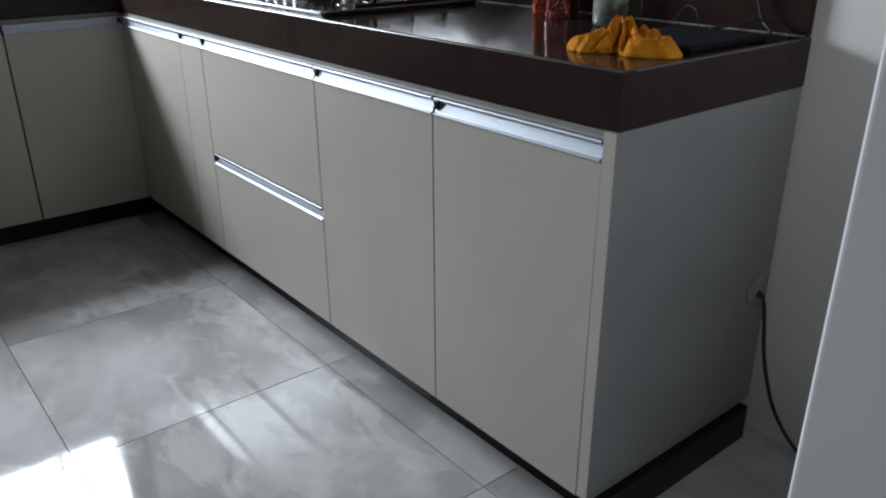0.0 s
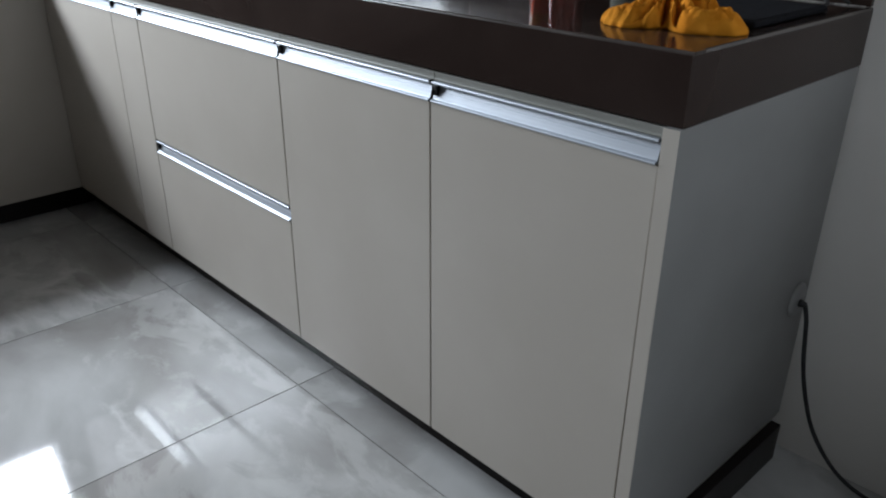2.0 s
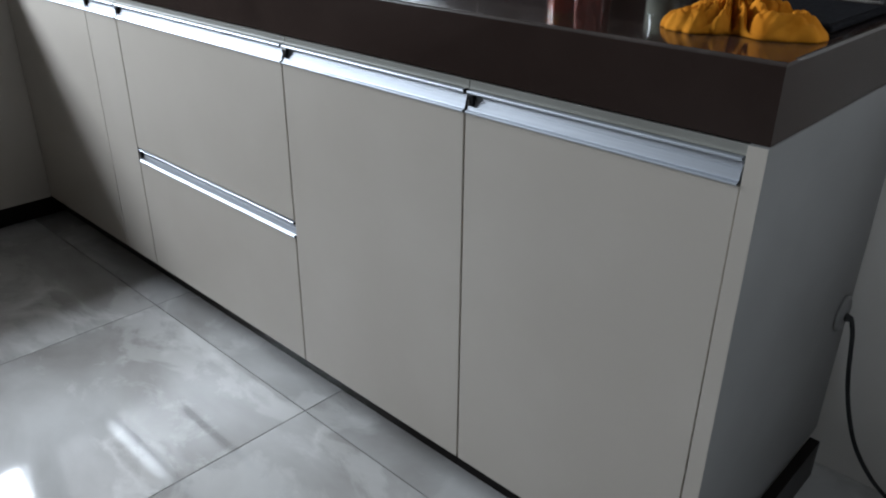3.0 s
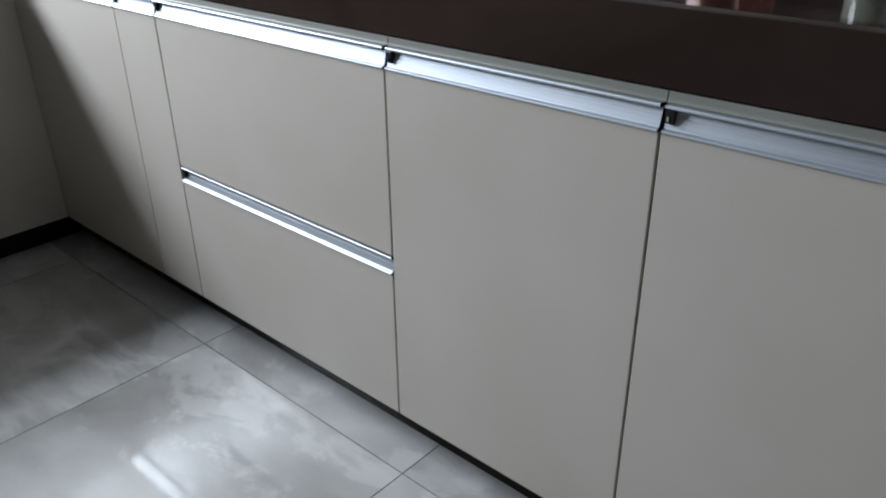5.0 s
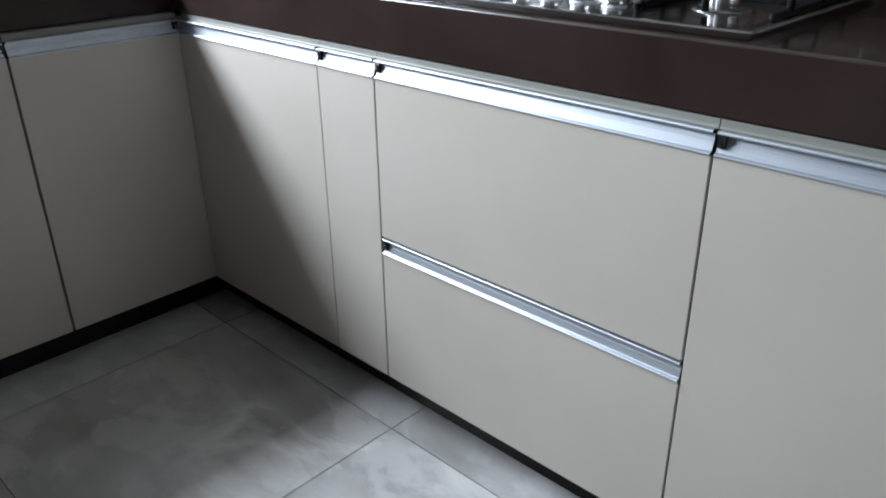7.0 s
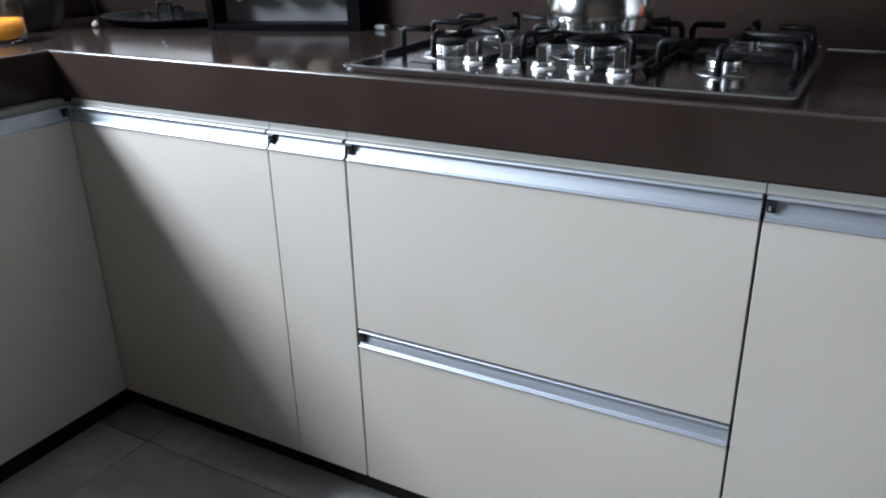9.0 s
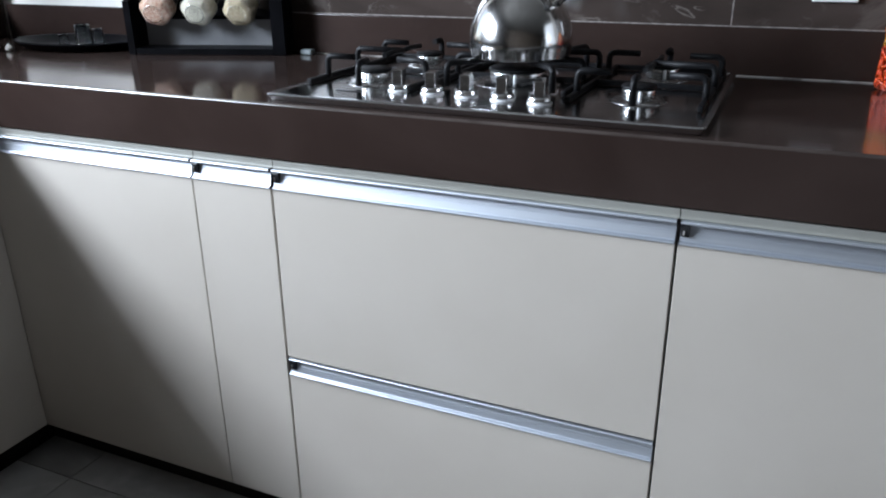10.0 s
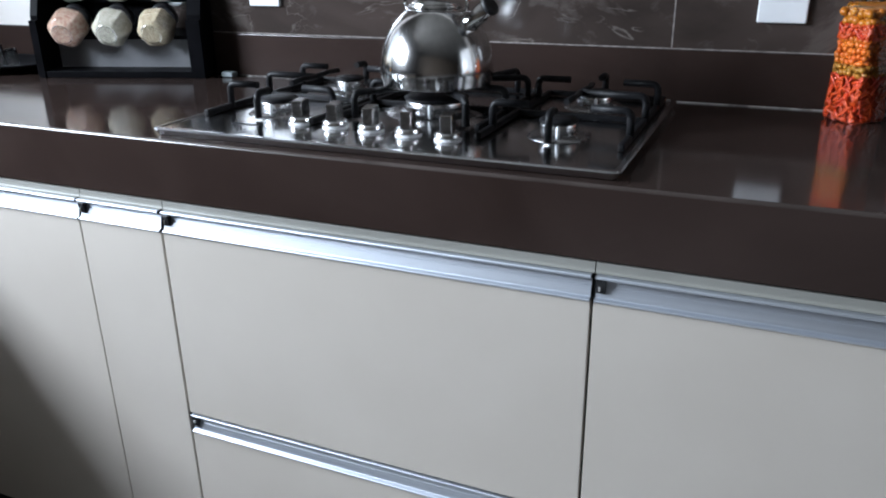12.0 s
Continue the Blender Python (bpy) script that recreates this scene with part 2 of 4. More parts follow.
def extrude(bm, outline, start, end, put):
    """A closed outline of (u, v) drawn from start to end; put(u, v, w) gives the place."""
    a = [bm.verts.new(put(u, v, start)) for u, v in outline]
    b = [bm.verts.new(put(u, v, end)) for u, v in outline]
    k = len(outline)
    for i in range(k):
        bm.faces.new((a[i], a[(i + 1) % k], b[(i + 1) % k], b[i]))
    bm.faces.new(a[::-1])
    bm.faces.new(b)
    bmesh.ops.recalc_face_normals(bm, faces=bm.faces)
    return bm


BASE = {}


def thing(name, at, label, category, group="", turn=0.0):
    ob = new(name)
    ob.empty_display_size = 0.05
    ob.matrix_basis = pose(*at, 0, 0, turn)
    BASE[ob] = ob.matrix_basis.copy()
    return tagged(ob, label, category, group)


def part(name, bm, mat, parent=None, label="", local=False, smooth=False):
    """Links a bmesh as one mesh object under a thing or a part; its points are in the world unless local."""
    if parent is not None and not local:
        bm.transform(BASE[parent].inverted())
    me = bpy.data.meshes.new(name)
    if smooth:
        for f in bm.faces:
            f.smooth = True
    bm.to_mesh(me)
    bm.free()
    me.materials.append(mat)
    ob = new(name, me)
    ob.visible_shadow = mat.name != "clear_glass"
    ob.parent = parent
    BASE[ob] = BASE[parent] if parent is not None else Matrix.Identity(4)
    if label:
        ob["label"] = label
    return ob


def setting(name, bm, mat, label, category):
    return tagged(part(name, bm, mat), label, category, kind="structure")


def B(*args, **kw):
    return box(bmesh.new(), *args, **kw)


# ---- the room ----
WEST, SOUTH, EAST, HIGH = -3.4, -7.0, 1.525, 2.75
FACE = 0.948          # door fronts of the long run
FAR = 3.062           # door fronts of the far run
TOP = 0.902           # worktop
END = 0.745           # outer face of the end panel
setting("ceiling", B(WEST - 0.15, EAST + 0.15, SOUTH - 0.15, NORTH + 0.2, HIGH, HIGH + 0.12), CEILING, "unseen kitchen ceiling, darkened to limit bounced light", "ceiling")
# unseen west and south walls, added dark so the shade stays deep
setting("wall_west", B(WEST - 0.15, WEST, SOUTH - 0.15, NORTH + 0.2, 0, HIGH), WEST_WALL, "unseen wall, coloured dark to limit bounced light", "wall")
setting("wall_south", B(WEST, EAST + 0.15, SOUTH - 0.15, SOUTH, 0, HIGH), FAR_WALL, "unseen wall, coloured dark to limit bounced light", "wall")
setting("wall_east", B(EAST, EAST + 0.15, SOUTH, NORTH + 0.2, 0, HIGH), WALL, "white painted wall behind the kitchen counter", "wall")
bm = bmesh.new()
box(bm, WEST, EAST, NORTH, NORTH + 0.2, 0, W2_Z0)
box(bm, WEST, EAST, NORTH, NORTH + 0.2, WIN_Z1, HIGH)
box(bm, WEST, WIN_X0, NORTH, NORTH + 0.2, WIN_Z0, WIN_Z1)
box(bm, WIN_X1, W2_X0, NORTH, NORTH + 0.2, W2_Z0, WIN_Z1)
box(bm, W2_X1, EAST, NORTH, NORTH + 0.2, W2_Z0, WIN_Z1)
box(bm, WEST, WIN_X1, NORTH, NORTH + 0.2, W2_Z0, WIN_Z0)
setting("wall_north", bm, BROWN_WALL, "dark brown painted wall with a wide window over the counter", "wall")
win = tagged(new("window_1"), "wide white-framed sliding window over the counter", "window", kind="structure")
BASE[win] = Matrix.Identity(4)
for x0, x1, z0, z1 in ((WIN_X0, WIN_X1, WIN_Z0, WIN_Z0 + 0.035), (WIN_X0, WIN_X1, WIN_Z1 - 0.035, WIN_Z1), (WIN_X0, WIN_X0 + 0.035, WIN_Z0 + 0.035, WIN_Z1 - 0.035), (WIN_X1 - 0.035, WIN_X1, WIN_Z0 + 0.035, WIN_Z1 - 0.035)):
    part("window_frame", B(x0, x1, NORTH + 0.02, NORTH + 0.07, z0, z1, bevel=0.004), FRAME_ALU, win)
for xm in (-0.1, 0.5):
    part("mullion", B(xm - 0.012, xm + 0.012, NORTH + 0.03, NORTH + 0.06, WIN_Z0 + 0.035, WIN_Z1 - 0.035, bevel=0.003), FRAME_ALU, win)

# frame added round the fill lamp, dark so it leaves no bright reflection
win2 = tagged(new("added_window"), "added dark frame round the corner fill lamp", "window", kind="structure")
BASE[win2] = Matrix.Identity(4)
for x0, x1, z0, z1 in ((W2_X0 - 0.03, W2_X1 + 0.03, W2_Z1, W2_Z1 + 0.03), (W2_X0 - 0.03, W2_X0 - 0.001, W2_Z0 + 0.001, W2_Z1 - 0.001), (W2_X1 + 0.001, W2_X1 + 0.03, W2_Z0 + 0.001, W2_Z1 - 0.001)):
    part("window_frame", B(x0, x1, NORTH - 0.012, NORTH - 0.001, z0, z1, bevel=0.002), DARK_FRAME, win2)

# ---- far and long worktop, upstand ----
top = thing("worktop", (1.24, 2.2, TOP - 0.09), "polished dark brown stone worktop with a deep front apron", "worktop")
ROUND = 0.0045
EDGE = [(0.0, -0.095), (0.0, -ROUND), (0.03, -ROUND), (0.03, -0.095)]
LIP = [(ROUND, -ROUND), (ROUND, 0.0), (0.03, 0.0), (0.03, -ROUND)]
NOSE = [(ROUND - ROUND * math.cos(radians(15 * k)), -ROUND + ROUND * math.sin(radians(15 * k))) for k in range(7)] + [(ROUND, -ROUND)]
for side, start, end, put in (("front", END + 0.002, FAR + 0.065, lambda u, v, w: Vector((0.957 + u, w, TOP + v))),
                              ("far", WEST + 0.02, 0.957, lambda u, v, w: Vector((w, FAR + 0.035 + u, TOP + v))),
                              ("end", 0.987, EAST - 0.004, lambda u, v, w: Vector((w, END + 0.002 + u, TOP + v)))):
    part(side + "_edge", extrude(bmesh.new(), EDGE, start, end, put), APRON, top)
    part(side + "_lip", extrude(bmesh.new(), LIP, start, end, put), COUNTER, top)
    part(side + "_nosing", extrude(bmesh.new(), NOSE, start, end, put), NOSING, top, "rounded worktop edge, coloured paler for its highlight")
part("long_slab", B(0.987, EAST - 0.004, END + 0.032, NORTH - 0.004, TOP - 0.03, TOP), COUNTER, top)
part("far_slab", B(WEST + 0.02, 0.987, FAR + 0.065, NORTH - 0.004, TOP - 0.03, TOP), COUNTER, top)
part("upstand", B(EAST - 0.017, EAST - 0.004, END + 0.003, NORTH - 0.03, TOP + 0.001, 0.992, bevel=0.002), APRON, top)
part("far_upstand", B(WEST + 0.02, EAST - 0.024, NORTH - 0.022, NORTH - 0.004, TOP + 0.001, 0.992, bevel=0.002), APRON, top)

# ---- cabinets ----
# handle outline: depth behind the door front, height
HANDLE = [(0.0005, -0.034), (-0.0024, -0.034), (-0.003, -0.0334), (-0.003, -0.0318), (-0.0022, -0.0310), (0.0022, -0.0294), (0.0030, -0.0284), (0.0060, -0.0160), (0.0066, -0.0156), (0.0090, -0.0062),
          (0.0082, -0.0047), (0.0004, -0.0040), (-0.0012, -0.0036), (-0.0016, -0.0024), (-0.0014, -0.0010), (-0.0006, 0.0), (0.0032, 0.0004), (0.0175, 0.0006), (0.0175, -0.034)]
CAP_OUT = [(-0.0033, -0.0344), (-0.0033, -0.0314), (0.0018, -0.0288), (0.0026, -0.0278), (0.0080, -0.0066), (0.0072, -0.0052), (-0.0018, -0.0041), (-0.0019, 0.0004), (0.0, 0.0012), (0.0178, 0.0014), (0.0178, -0.0344)]
Z_HANDLE, Z_LOW = 0.790, 0.0855


def front(cab, name, lo, hi, z0, z1, along, handle_z=None, last=False, lean=0.0):
    """One door or drawer front with its aluminium pull and black end caps; along 'y' is the long run, 'x' the far run."""
    place = (lambda u, v, w: Vector((FACE + u, w, v))) if along == "y" else (lambda u, v, w: Vector((w, FAR + u, v)))
    bm = bmesh.new()
    if along == "y":
        box(bm, FACE, FACE + 0.018, lo, hi, z0, z1, bevel=0.0012)
    else:
        box(bm, lo, hi, FAR, FAR + 0.018, z0, z1, bevel=0.0012)
    if lean:
        for v in bm.verts:
            if v.co.y < (lo + hi) / 2:
                v.co.y -= lean * max(0.0, min(1.0, (v.co.z - z0) / (z1 - z0)))
    door = part(name, bm, LAMINATE, cab)
    if handle_z:
        bm = extrude(bmesh.new(), HANDLE, lo + 0.0008, hi - (0.0003 if last else 0.0008), lambda u, v, w: place(u, v + handle_z, w))
        pull = part("handle", bm, ALU, door, "long recessed aluminium pull", smooth=True)
        pull.data.set_sharp_from_angle(angle=radians(24))
        for a, b in ((lo + 0.0003, lo + 0.0007), (hi - 0.0007, hi - 0.0003))[1 if lean else 0:1 if last else 2]:
            bm = extrude(bmesh.new(), CAP_OUT, a, b, lambda u, v, w: place(u, v + handle_z, w))
            part("end_cap", bm, CAP, door, "black plastic end cap")
        if last and along == "y":
            return door
        a = hi - 0.0135
        clip = part("end_clip", extrude(bmesh.new(), [(0.0015, -0.0225), (0.0048, -0.0225), (0.0090, -0.0055), (0.0005, -0.0045), (-0.0006, -0.0070)], a, a + 0.0115, lambda u, v, w: place(u, v + handle_z, w)), CAP, door, "black plastic clip in the pull")
        part("clip_screw", extrude(bmesh.new(), [(-0.0010, -0.0195), (0.0016, -0.0190), (0.0012, -0.0125), (-0.0012, -0.0130)], a + 0.006, a + 0.0085, lambda u, v, w: place(u, v + handle_z, w)), CHROME, door, "small bright steel clip edge")
    return door


# fixed rail over the pulls: a small cove, then upright
RAIL = [(0.0060, 0.0012), (0.0086, 0.0022), (0.0098, 0.0040), (0.0102, 0.0066), (0.0104, 0.0140), (0.0168, 0.0140), (0.0168, 0.0012)]


def cabinet(name, lo, hi, along, label, group="base cabinets"):
    if along == "y":
        cab = thing(name, (1.22, (lo + hi) / 2, Z_LOW), label, "cabinet", group)
        part("carcass", B(FACE + 0.02, EAST - 0.02, lo + 0.001, hi - 0.001, Z_LOW - 0.002, TOP - 0.098), CARCASS, cab)
        part("top_rail", extrude(bmesh.new(), RAIL, lo + 0.0003, hi - 0.0003, lambda u, v, w: Vector((FACE + u, w, Z_HANDLE + v))), RAIL_BOARD, cab, "rail between the pull and the worktop, coloured darker for its shade")
    else:
        cab = thing(name, ((lo + hi) / 2, 3.35, Z_LOW), label, "cabinet", group)
        part("carcass", B(lo + 0.001, hi - 0.001, FAR + 0.02, NORTH - 0.02, Z_LOW - 0.002, TOP - 0.098), CARCASS, cab)
        part("top_rail", extrude(bmesh.new(), RAIL, lo + 0.0003, hi - 0.0003, lambda u, v, w: Vector((w, FAR + u, Z_HANDLE + v))), RAIL_BOARD, cab, "rail between the pull and the worktop, coloured darker for its shade")
    return cab


DT = Z_HANDLE - 0.0345
cab = cabinet("base_cabinet", END, 1.2045, "y", "beige laminate base cabinet with a grey side panel and one door")
part("edge_band", B(FACE - 0.0008, FACE + 0.0012, END + 0.0003, END + 0.0237, 0.09, TOP - 0.0957), LAMINATE, cab, "beige edge band")
part("side_panel", B(FACE + 0.0014, EAST - 0.012, END, END + 0.024, 0.089, TOP - 0.0955, bevel=0.001), PANEL, cab, "grey laminate end panel")
front(cab, "door", END + 0.0272, 1.2030, Z_LOW, DT, "y", Z_HANDLE, lean=0.0028)
cab = cabinet("base_cabinet", 1.2055, 1.6705, "y", "beige laminate base cabinet with one door")
front(cab, "door", 1.2070, 1.6690, Z_LOW, DT, "y", Z_HANDLE)
cab = cabinet("drawer_cabinet", 1.6715, 2.3465, "y", "beige laminate cabinet with two deep drawers under the hob")
front(cab, "drawer", 1.6730, 2.3440, 0.4295, DT, "y", Z_HANDLE)
front(cab, "drawer", 1.6730, 2.3440, Z_LOW, 0.3905, "y", 0.425)
cab = cabinet("base_cabinet", 2.3475, 2.5180, "y", "narrow beige laminate pull-out cabinet")
front(cab, "door", 2.3485, 2.5172, Z_LOW, DT, "y", Z_HANDLE)
cab = cabinet("corner_cabinet", 2.5190, 3.0610, "y", "beige laminate corner cabinet with one door")
front(cab, "door", 2.5198, 3.0615, Z_LOW, DT, "y", Z_HANDLE, last=True)
for lo, hi in ((0.549, 0.9492), (0.087, 0.546), (-0.376, 0.084), (-0.84, -0.379), (-1.30, -0.843), (-1.765, -1.303)):
    cab = cabinet("base_cabinet", lo, hi, "x", "beige laminate base cabinet under the window counter")
    front(cab, "door", lo + 0.0015, hi - 0.0015, Z_LOW, DT, "x", Z_HANDLE, last=hi > 0.9)
post = thing("corner_filler", (FACE + 0.01, FAR + 0.01, Z_LOW), "narrow beige filler post in the cabinet corner", "filler")
part("post", B(FACE + 0.005, FACE + 0.0190, FAR + 0.005, FAR + 0.0185, Z_LOW, Z_HANDLE + 0.004), LAMINATE, post)
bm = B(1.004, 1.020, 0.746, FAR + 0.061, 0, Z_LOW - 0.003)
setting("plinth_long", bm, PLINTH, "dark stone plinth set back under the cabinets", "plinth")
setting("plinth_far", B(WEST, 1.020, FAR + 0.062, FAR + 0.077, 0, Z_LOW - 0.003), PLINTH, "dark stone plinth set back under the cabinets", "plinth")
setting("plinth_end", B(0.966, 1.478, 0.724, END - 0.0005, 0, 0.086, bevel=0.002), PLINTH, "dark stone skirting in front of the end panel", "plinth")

# ---- refrigerator beside the entrance ----
fr = thing("refrigerator", (1.09, -0.04, 0), "tall white enamelled refrigerator beside the counter", "refrigerator")
part("body", B(0.795, 1.44, -0.385, 0.297, 0.03, 1.72, bevel=0.012, segments=3), WHITE_ENAMEL, fr)
part("lower_door", B(0.733, 0.79, -0.388, 0.298, 0.06, 1.16, bevel=0.007, segments=4), WHITE_ENAMEL, fr)
part("upper_door", B(0.733, 0.79, -0.388, 0.298, 1.168, 1.715, bevel=0.007, segments=4), WHITE_ENAMEL, fr)
for x, y in ((0.83, -0.34), (0.83, 0.25), (1.4, -0.34), (1.4, 0.25)):
    part("foot", lathe(bmesh.new(), [(0.02, 0), (0.02, 0.035)], (x, y, 0), 12), RUBBER, fr)

# ---- more materials ----
def glass(name, colour, rough=0.02):
    return material(name, colour, rough, transmission=1.0, ior=1.45)


GLASS = glass("clear_glass", (0.95, 0.97, 0.97))
HOB_STEEL = material("dark_mirror_steel", (0.50, 0.495, 0.50), 0.15, 1.0, second=(0.54, 0.535, 0.535), scale=25, rough_var=0.05, stretch=(4, 0.2, 1))
HOB_RIM = material("brushed_hob_rim", (0.58, 0.58, 0.59), 0.22, 1.0, second=(0.64, 0.64, 0.65), scale=40, rough_var=0.06, stretch=(6, 0.2, 1))
CLOTH = material("orange_cloth", (0.56, 0.19, 0.011), 0.9, spec=0.12, second=(0.66, 0.25, 0.02), scale=30, bump=0.5, bump_scale=900)
BLACK_WOOD = material("black_lacquered_wood", (0.0022, 0.0022, 0.0028), 0.4, spec=0.05, second=(0.0038, 0.0038, 0.0048), scale=12, rough_var=0.08, bump=0.04, bump_scale=200)
PALE_BOARD = material("grey_board", (0.19, 0.192, 0.20), 0.16, second=(0.23, 0.232, 0.24), scale=9)
RED_VEG = material("red_shredded_vegetable", (0.403, 0.026, 0.0032), 0.35, second=(0.461, 0.054, 0.0064), scale=70)
ORANGE_VEG = material("orange_vegetable", (0.432, 0.083, 0.0064), 0.35, second=(0.446, 0.119, 0.0096), scale=60)
YELLOW_VEG = material("yellow_vegetable", (0.418, 0.122, 0.0064), 0.35, second=(0.418, 0.158, 0.0112), scale=60)
GREEN_VEG = material("olive_vegetable", (0.331, 0.122, 0.0096), 0.35, second=(0.245, 0.115, 0.0128), scale=60)
DARK_RED = material("dark_red_preserve", (0.16, 0.02, 0.012), 0.35, second=(0.26, 0.035, 0.02), scale=60)
GREY_GREEN = material("grey_green_herbs", (0.10, 0.105, 0.08), 0.7, second=(0.155, 0.155, 0.12), scale=90)
PINK_SALT = material("pink_salt", (0.30, 0.165, 0.115), 0.6, second=(0.40, 0.295, 0.23), scale=160, bump=0.6, bump_scale=300)
WHITE_SALT = material("white_powder", (0.31, 0.285, 0.23), 0.8, second=(0.37, 0.345, 0.29), scale=120, bump=0.3, bump_scale=300)
BEIGE_SPICE = material("beige_spice", (0.25, 0.20, 0.13), 0.8, second=(0.34, 0.285, 0.20), scale=160, bump=0.5, bump_scale=300)
JUICE = material("orange_juice", (0.86, 0.30, 0.008), 0.2, second=(0.9, 0.35, 0.015), scale=30)
JUICE.node_tree.nodes["Principled BSDF"].inputs["Subsurface Weight"].default_value = 0.35
JUICE.node_tree.nodes["Principled BSDF"].inputs["Subsurface Radius"].default_value = (0.05, 0.03, 0.01)
POT = material("dark_enamel_pot", (0.02, 0.02, 0.018), 0.2, second=(0.035, 0.032, 0.03), scale=9)
CAULK = material("white_caulk", (0.42, 0.40, 0.37), 0.6, second=(0.1, 0.085, 0.08), scale=25, lo=0.46, hi=0.6)
GARLIC = material("garlic_skin", (0.7, 0.67, 0.62), 0.6, second=(0.76, 0.7, 0.66), scale=40)
BLACK_MAT = material("dull_black_cover", (0.006, 0.006, 0.008), 0.85, spec=0.15, second=(0.012, 0.012, 0.015), scale=90, bump=0.5, bump_scale=500)
SOFT_BLUE = material("pale_grey_sponge", (0.15, 0.175, 0.18), 0.8, second=(0.20, 0.225, 0.23), scale=80, bump=0.6, bump_scale=300)

BOWL_STEEL = material("satin_bowl_steel", (0.36, 0.36, 0.365), 0.26, 1.0, second=(0.42, 0.42, 0.425), scale=40, rough_var=0.05)
# grip steel darkened in colour to give its faces their dark reflection
GRIP_STEEL = material("grip_dark_reflection", (0.30, 0.29, 0.285), 0.22, 1.0, second=(0.36, 0.35, 0.345), scale=60, rough_var=0.06)
KETTLE_STEEL = material("worn_polished_steel", (0.64, 0.635, 0.63), 0.15, 1.0, second=(0.70, 0.695, 0.69), scale=14, rough_var=0.05, bump=0.03, bump_scale=40)

# ---- hob ----
HX0, HX1, HY0, HY1 = 0.973, 1.466, 1.652, 2.362
HZ = TOP + 0.0125
hob = thing("gas_hob", ((HX0 + HX1) / 2, (HY0 + HY1) / 2, TOP + 0.0005), "five-burner stainless steel gas hob set on the worktop", "hob")
bm = bmesh.new()
loops = []
for inset, z in ((0.007, TOP + 0.0008), (0.0008, TOP + 0.0085), (0.0, TOP + 0.0105), (0.0022, HZ), (0.0085, HZ + 0.0003), (0.0105, HZ - 0.0012)):
    c = []
    r = 0.012
    for cx, cy, a0 in ((HX1 - r, HY1 - r, 0), (HX0 + r, HY1 - r, 90), (HX0 + r, HY0 + r, 180), (HX1 - r, HY0 + r, 270)):
        for k in range(6):
            a = radians(a0 + 18 * k)
            q = max(r - inset, 0.003)
            sx, sy = (1 if a0 in (0, 270) else -1), (1 if a0 in (0, 90) else -1)
            c.append(bm.verts.new((cx + sx * (r - inset - q) + q * math.cos(a), cy + sy * (r - inset - q) + q * math.sin(a), z)))
    loops.append(c)
for a, b in zip(loops[:5], loops[1:5]):
    for i in range(len(a)):
        bm.faces.new((a[i], a[(i + 1) % len(a)], b[(i + 1) % len(b)], b[i]))
bm.faces.new(loops[0][::-1])
inner = bmesh.new()
la, lb = [inner.verts.new(v.co) for v in loops[4]], [inner.verts.new(v.co) for v in loops[5]]
for i in range(len(la)):
    inner.faces.new((la[i], la[(i + 1) % len(la)], lb[(i + 1) % len(lb)], lb[i]))
inner.faces.new(lb)
bmesh.ops.delete(bm, geom=loops[5], context="VERTS")
bmesh.ops.recalc_face_normals(bm, faces=bm.faces)
bmesh.ops.recalc_face_normals(inner, faces=inner.faces)
part("rim", bm, HOB_RIM, hob, "brushed steel rim of the cooktop")
part("plate", inner, HOB_STEEL, hob, "polished steel cooktop plate")
PZ = HZ - 0.0012
part("mark", B(1.042, 1.050, 2.215, 2.265, PZ + 0.0002, PZ + 0.0008), CAP, hob, "small dark printed mark")


def burner(x, y, r, name="burner"):
    b = part(name, lathe(bmesh.new(), [(r * 1.72, PZ - 0.0005), (r * 1.68, PZ + 0.0008), (r * 1.45, PZ + 0.0042), (r * 1.15, PZ + 0.0072), (r * 1.02, PZ + 0.0078)], (x, y, 0), 36), BOWL_STEEL, hob, "satin steel cone round the burner")
    part("burner_ring", lathe(bmesh.new(), [(r * 0.9, PZ + 0.0075), (r * 1.0, PZ + 0.0085), (r * 1.0, PZ + 0.018), (r * 0.93, PZ + 0.021), (r * 0.8, PZ + 0.021)], (x, y, 0), 36), SATIN, b, "bright aluminium burner ring")
    part("burner_cap", lathe(bmesh.new(), [(r * 1.04, PZ + 0.0212), (r * 1.06, PZ + 0.0232), (r * 0.98, PZ + 0.0258), (r * 0.3, PZ + 0.0275)], (x, y, 0), 36), IRON, b, "black enamelled burner cap")
    part("igniter", lathe(bmesh.new(), [(0.0028, PZ), (0.0028, PZ + 0.018), (0.0012, PZ + 0.021)], (x - r * 1.25, y - r * 0.3, 0), 8), WHITE_PLASTIC, b, "white ceramic igniter")


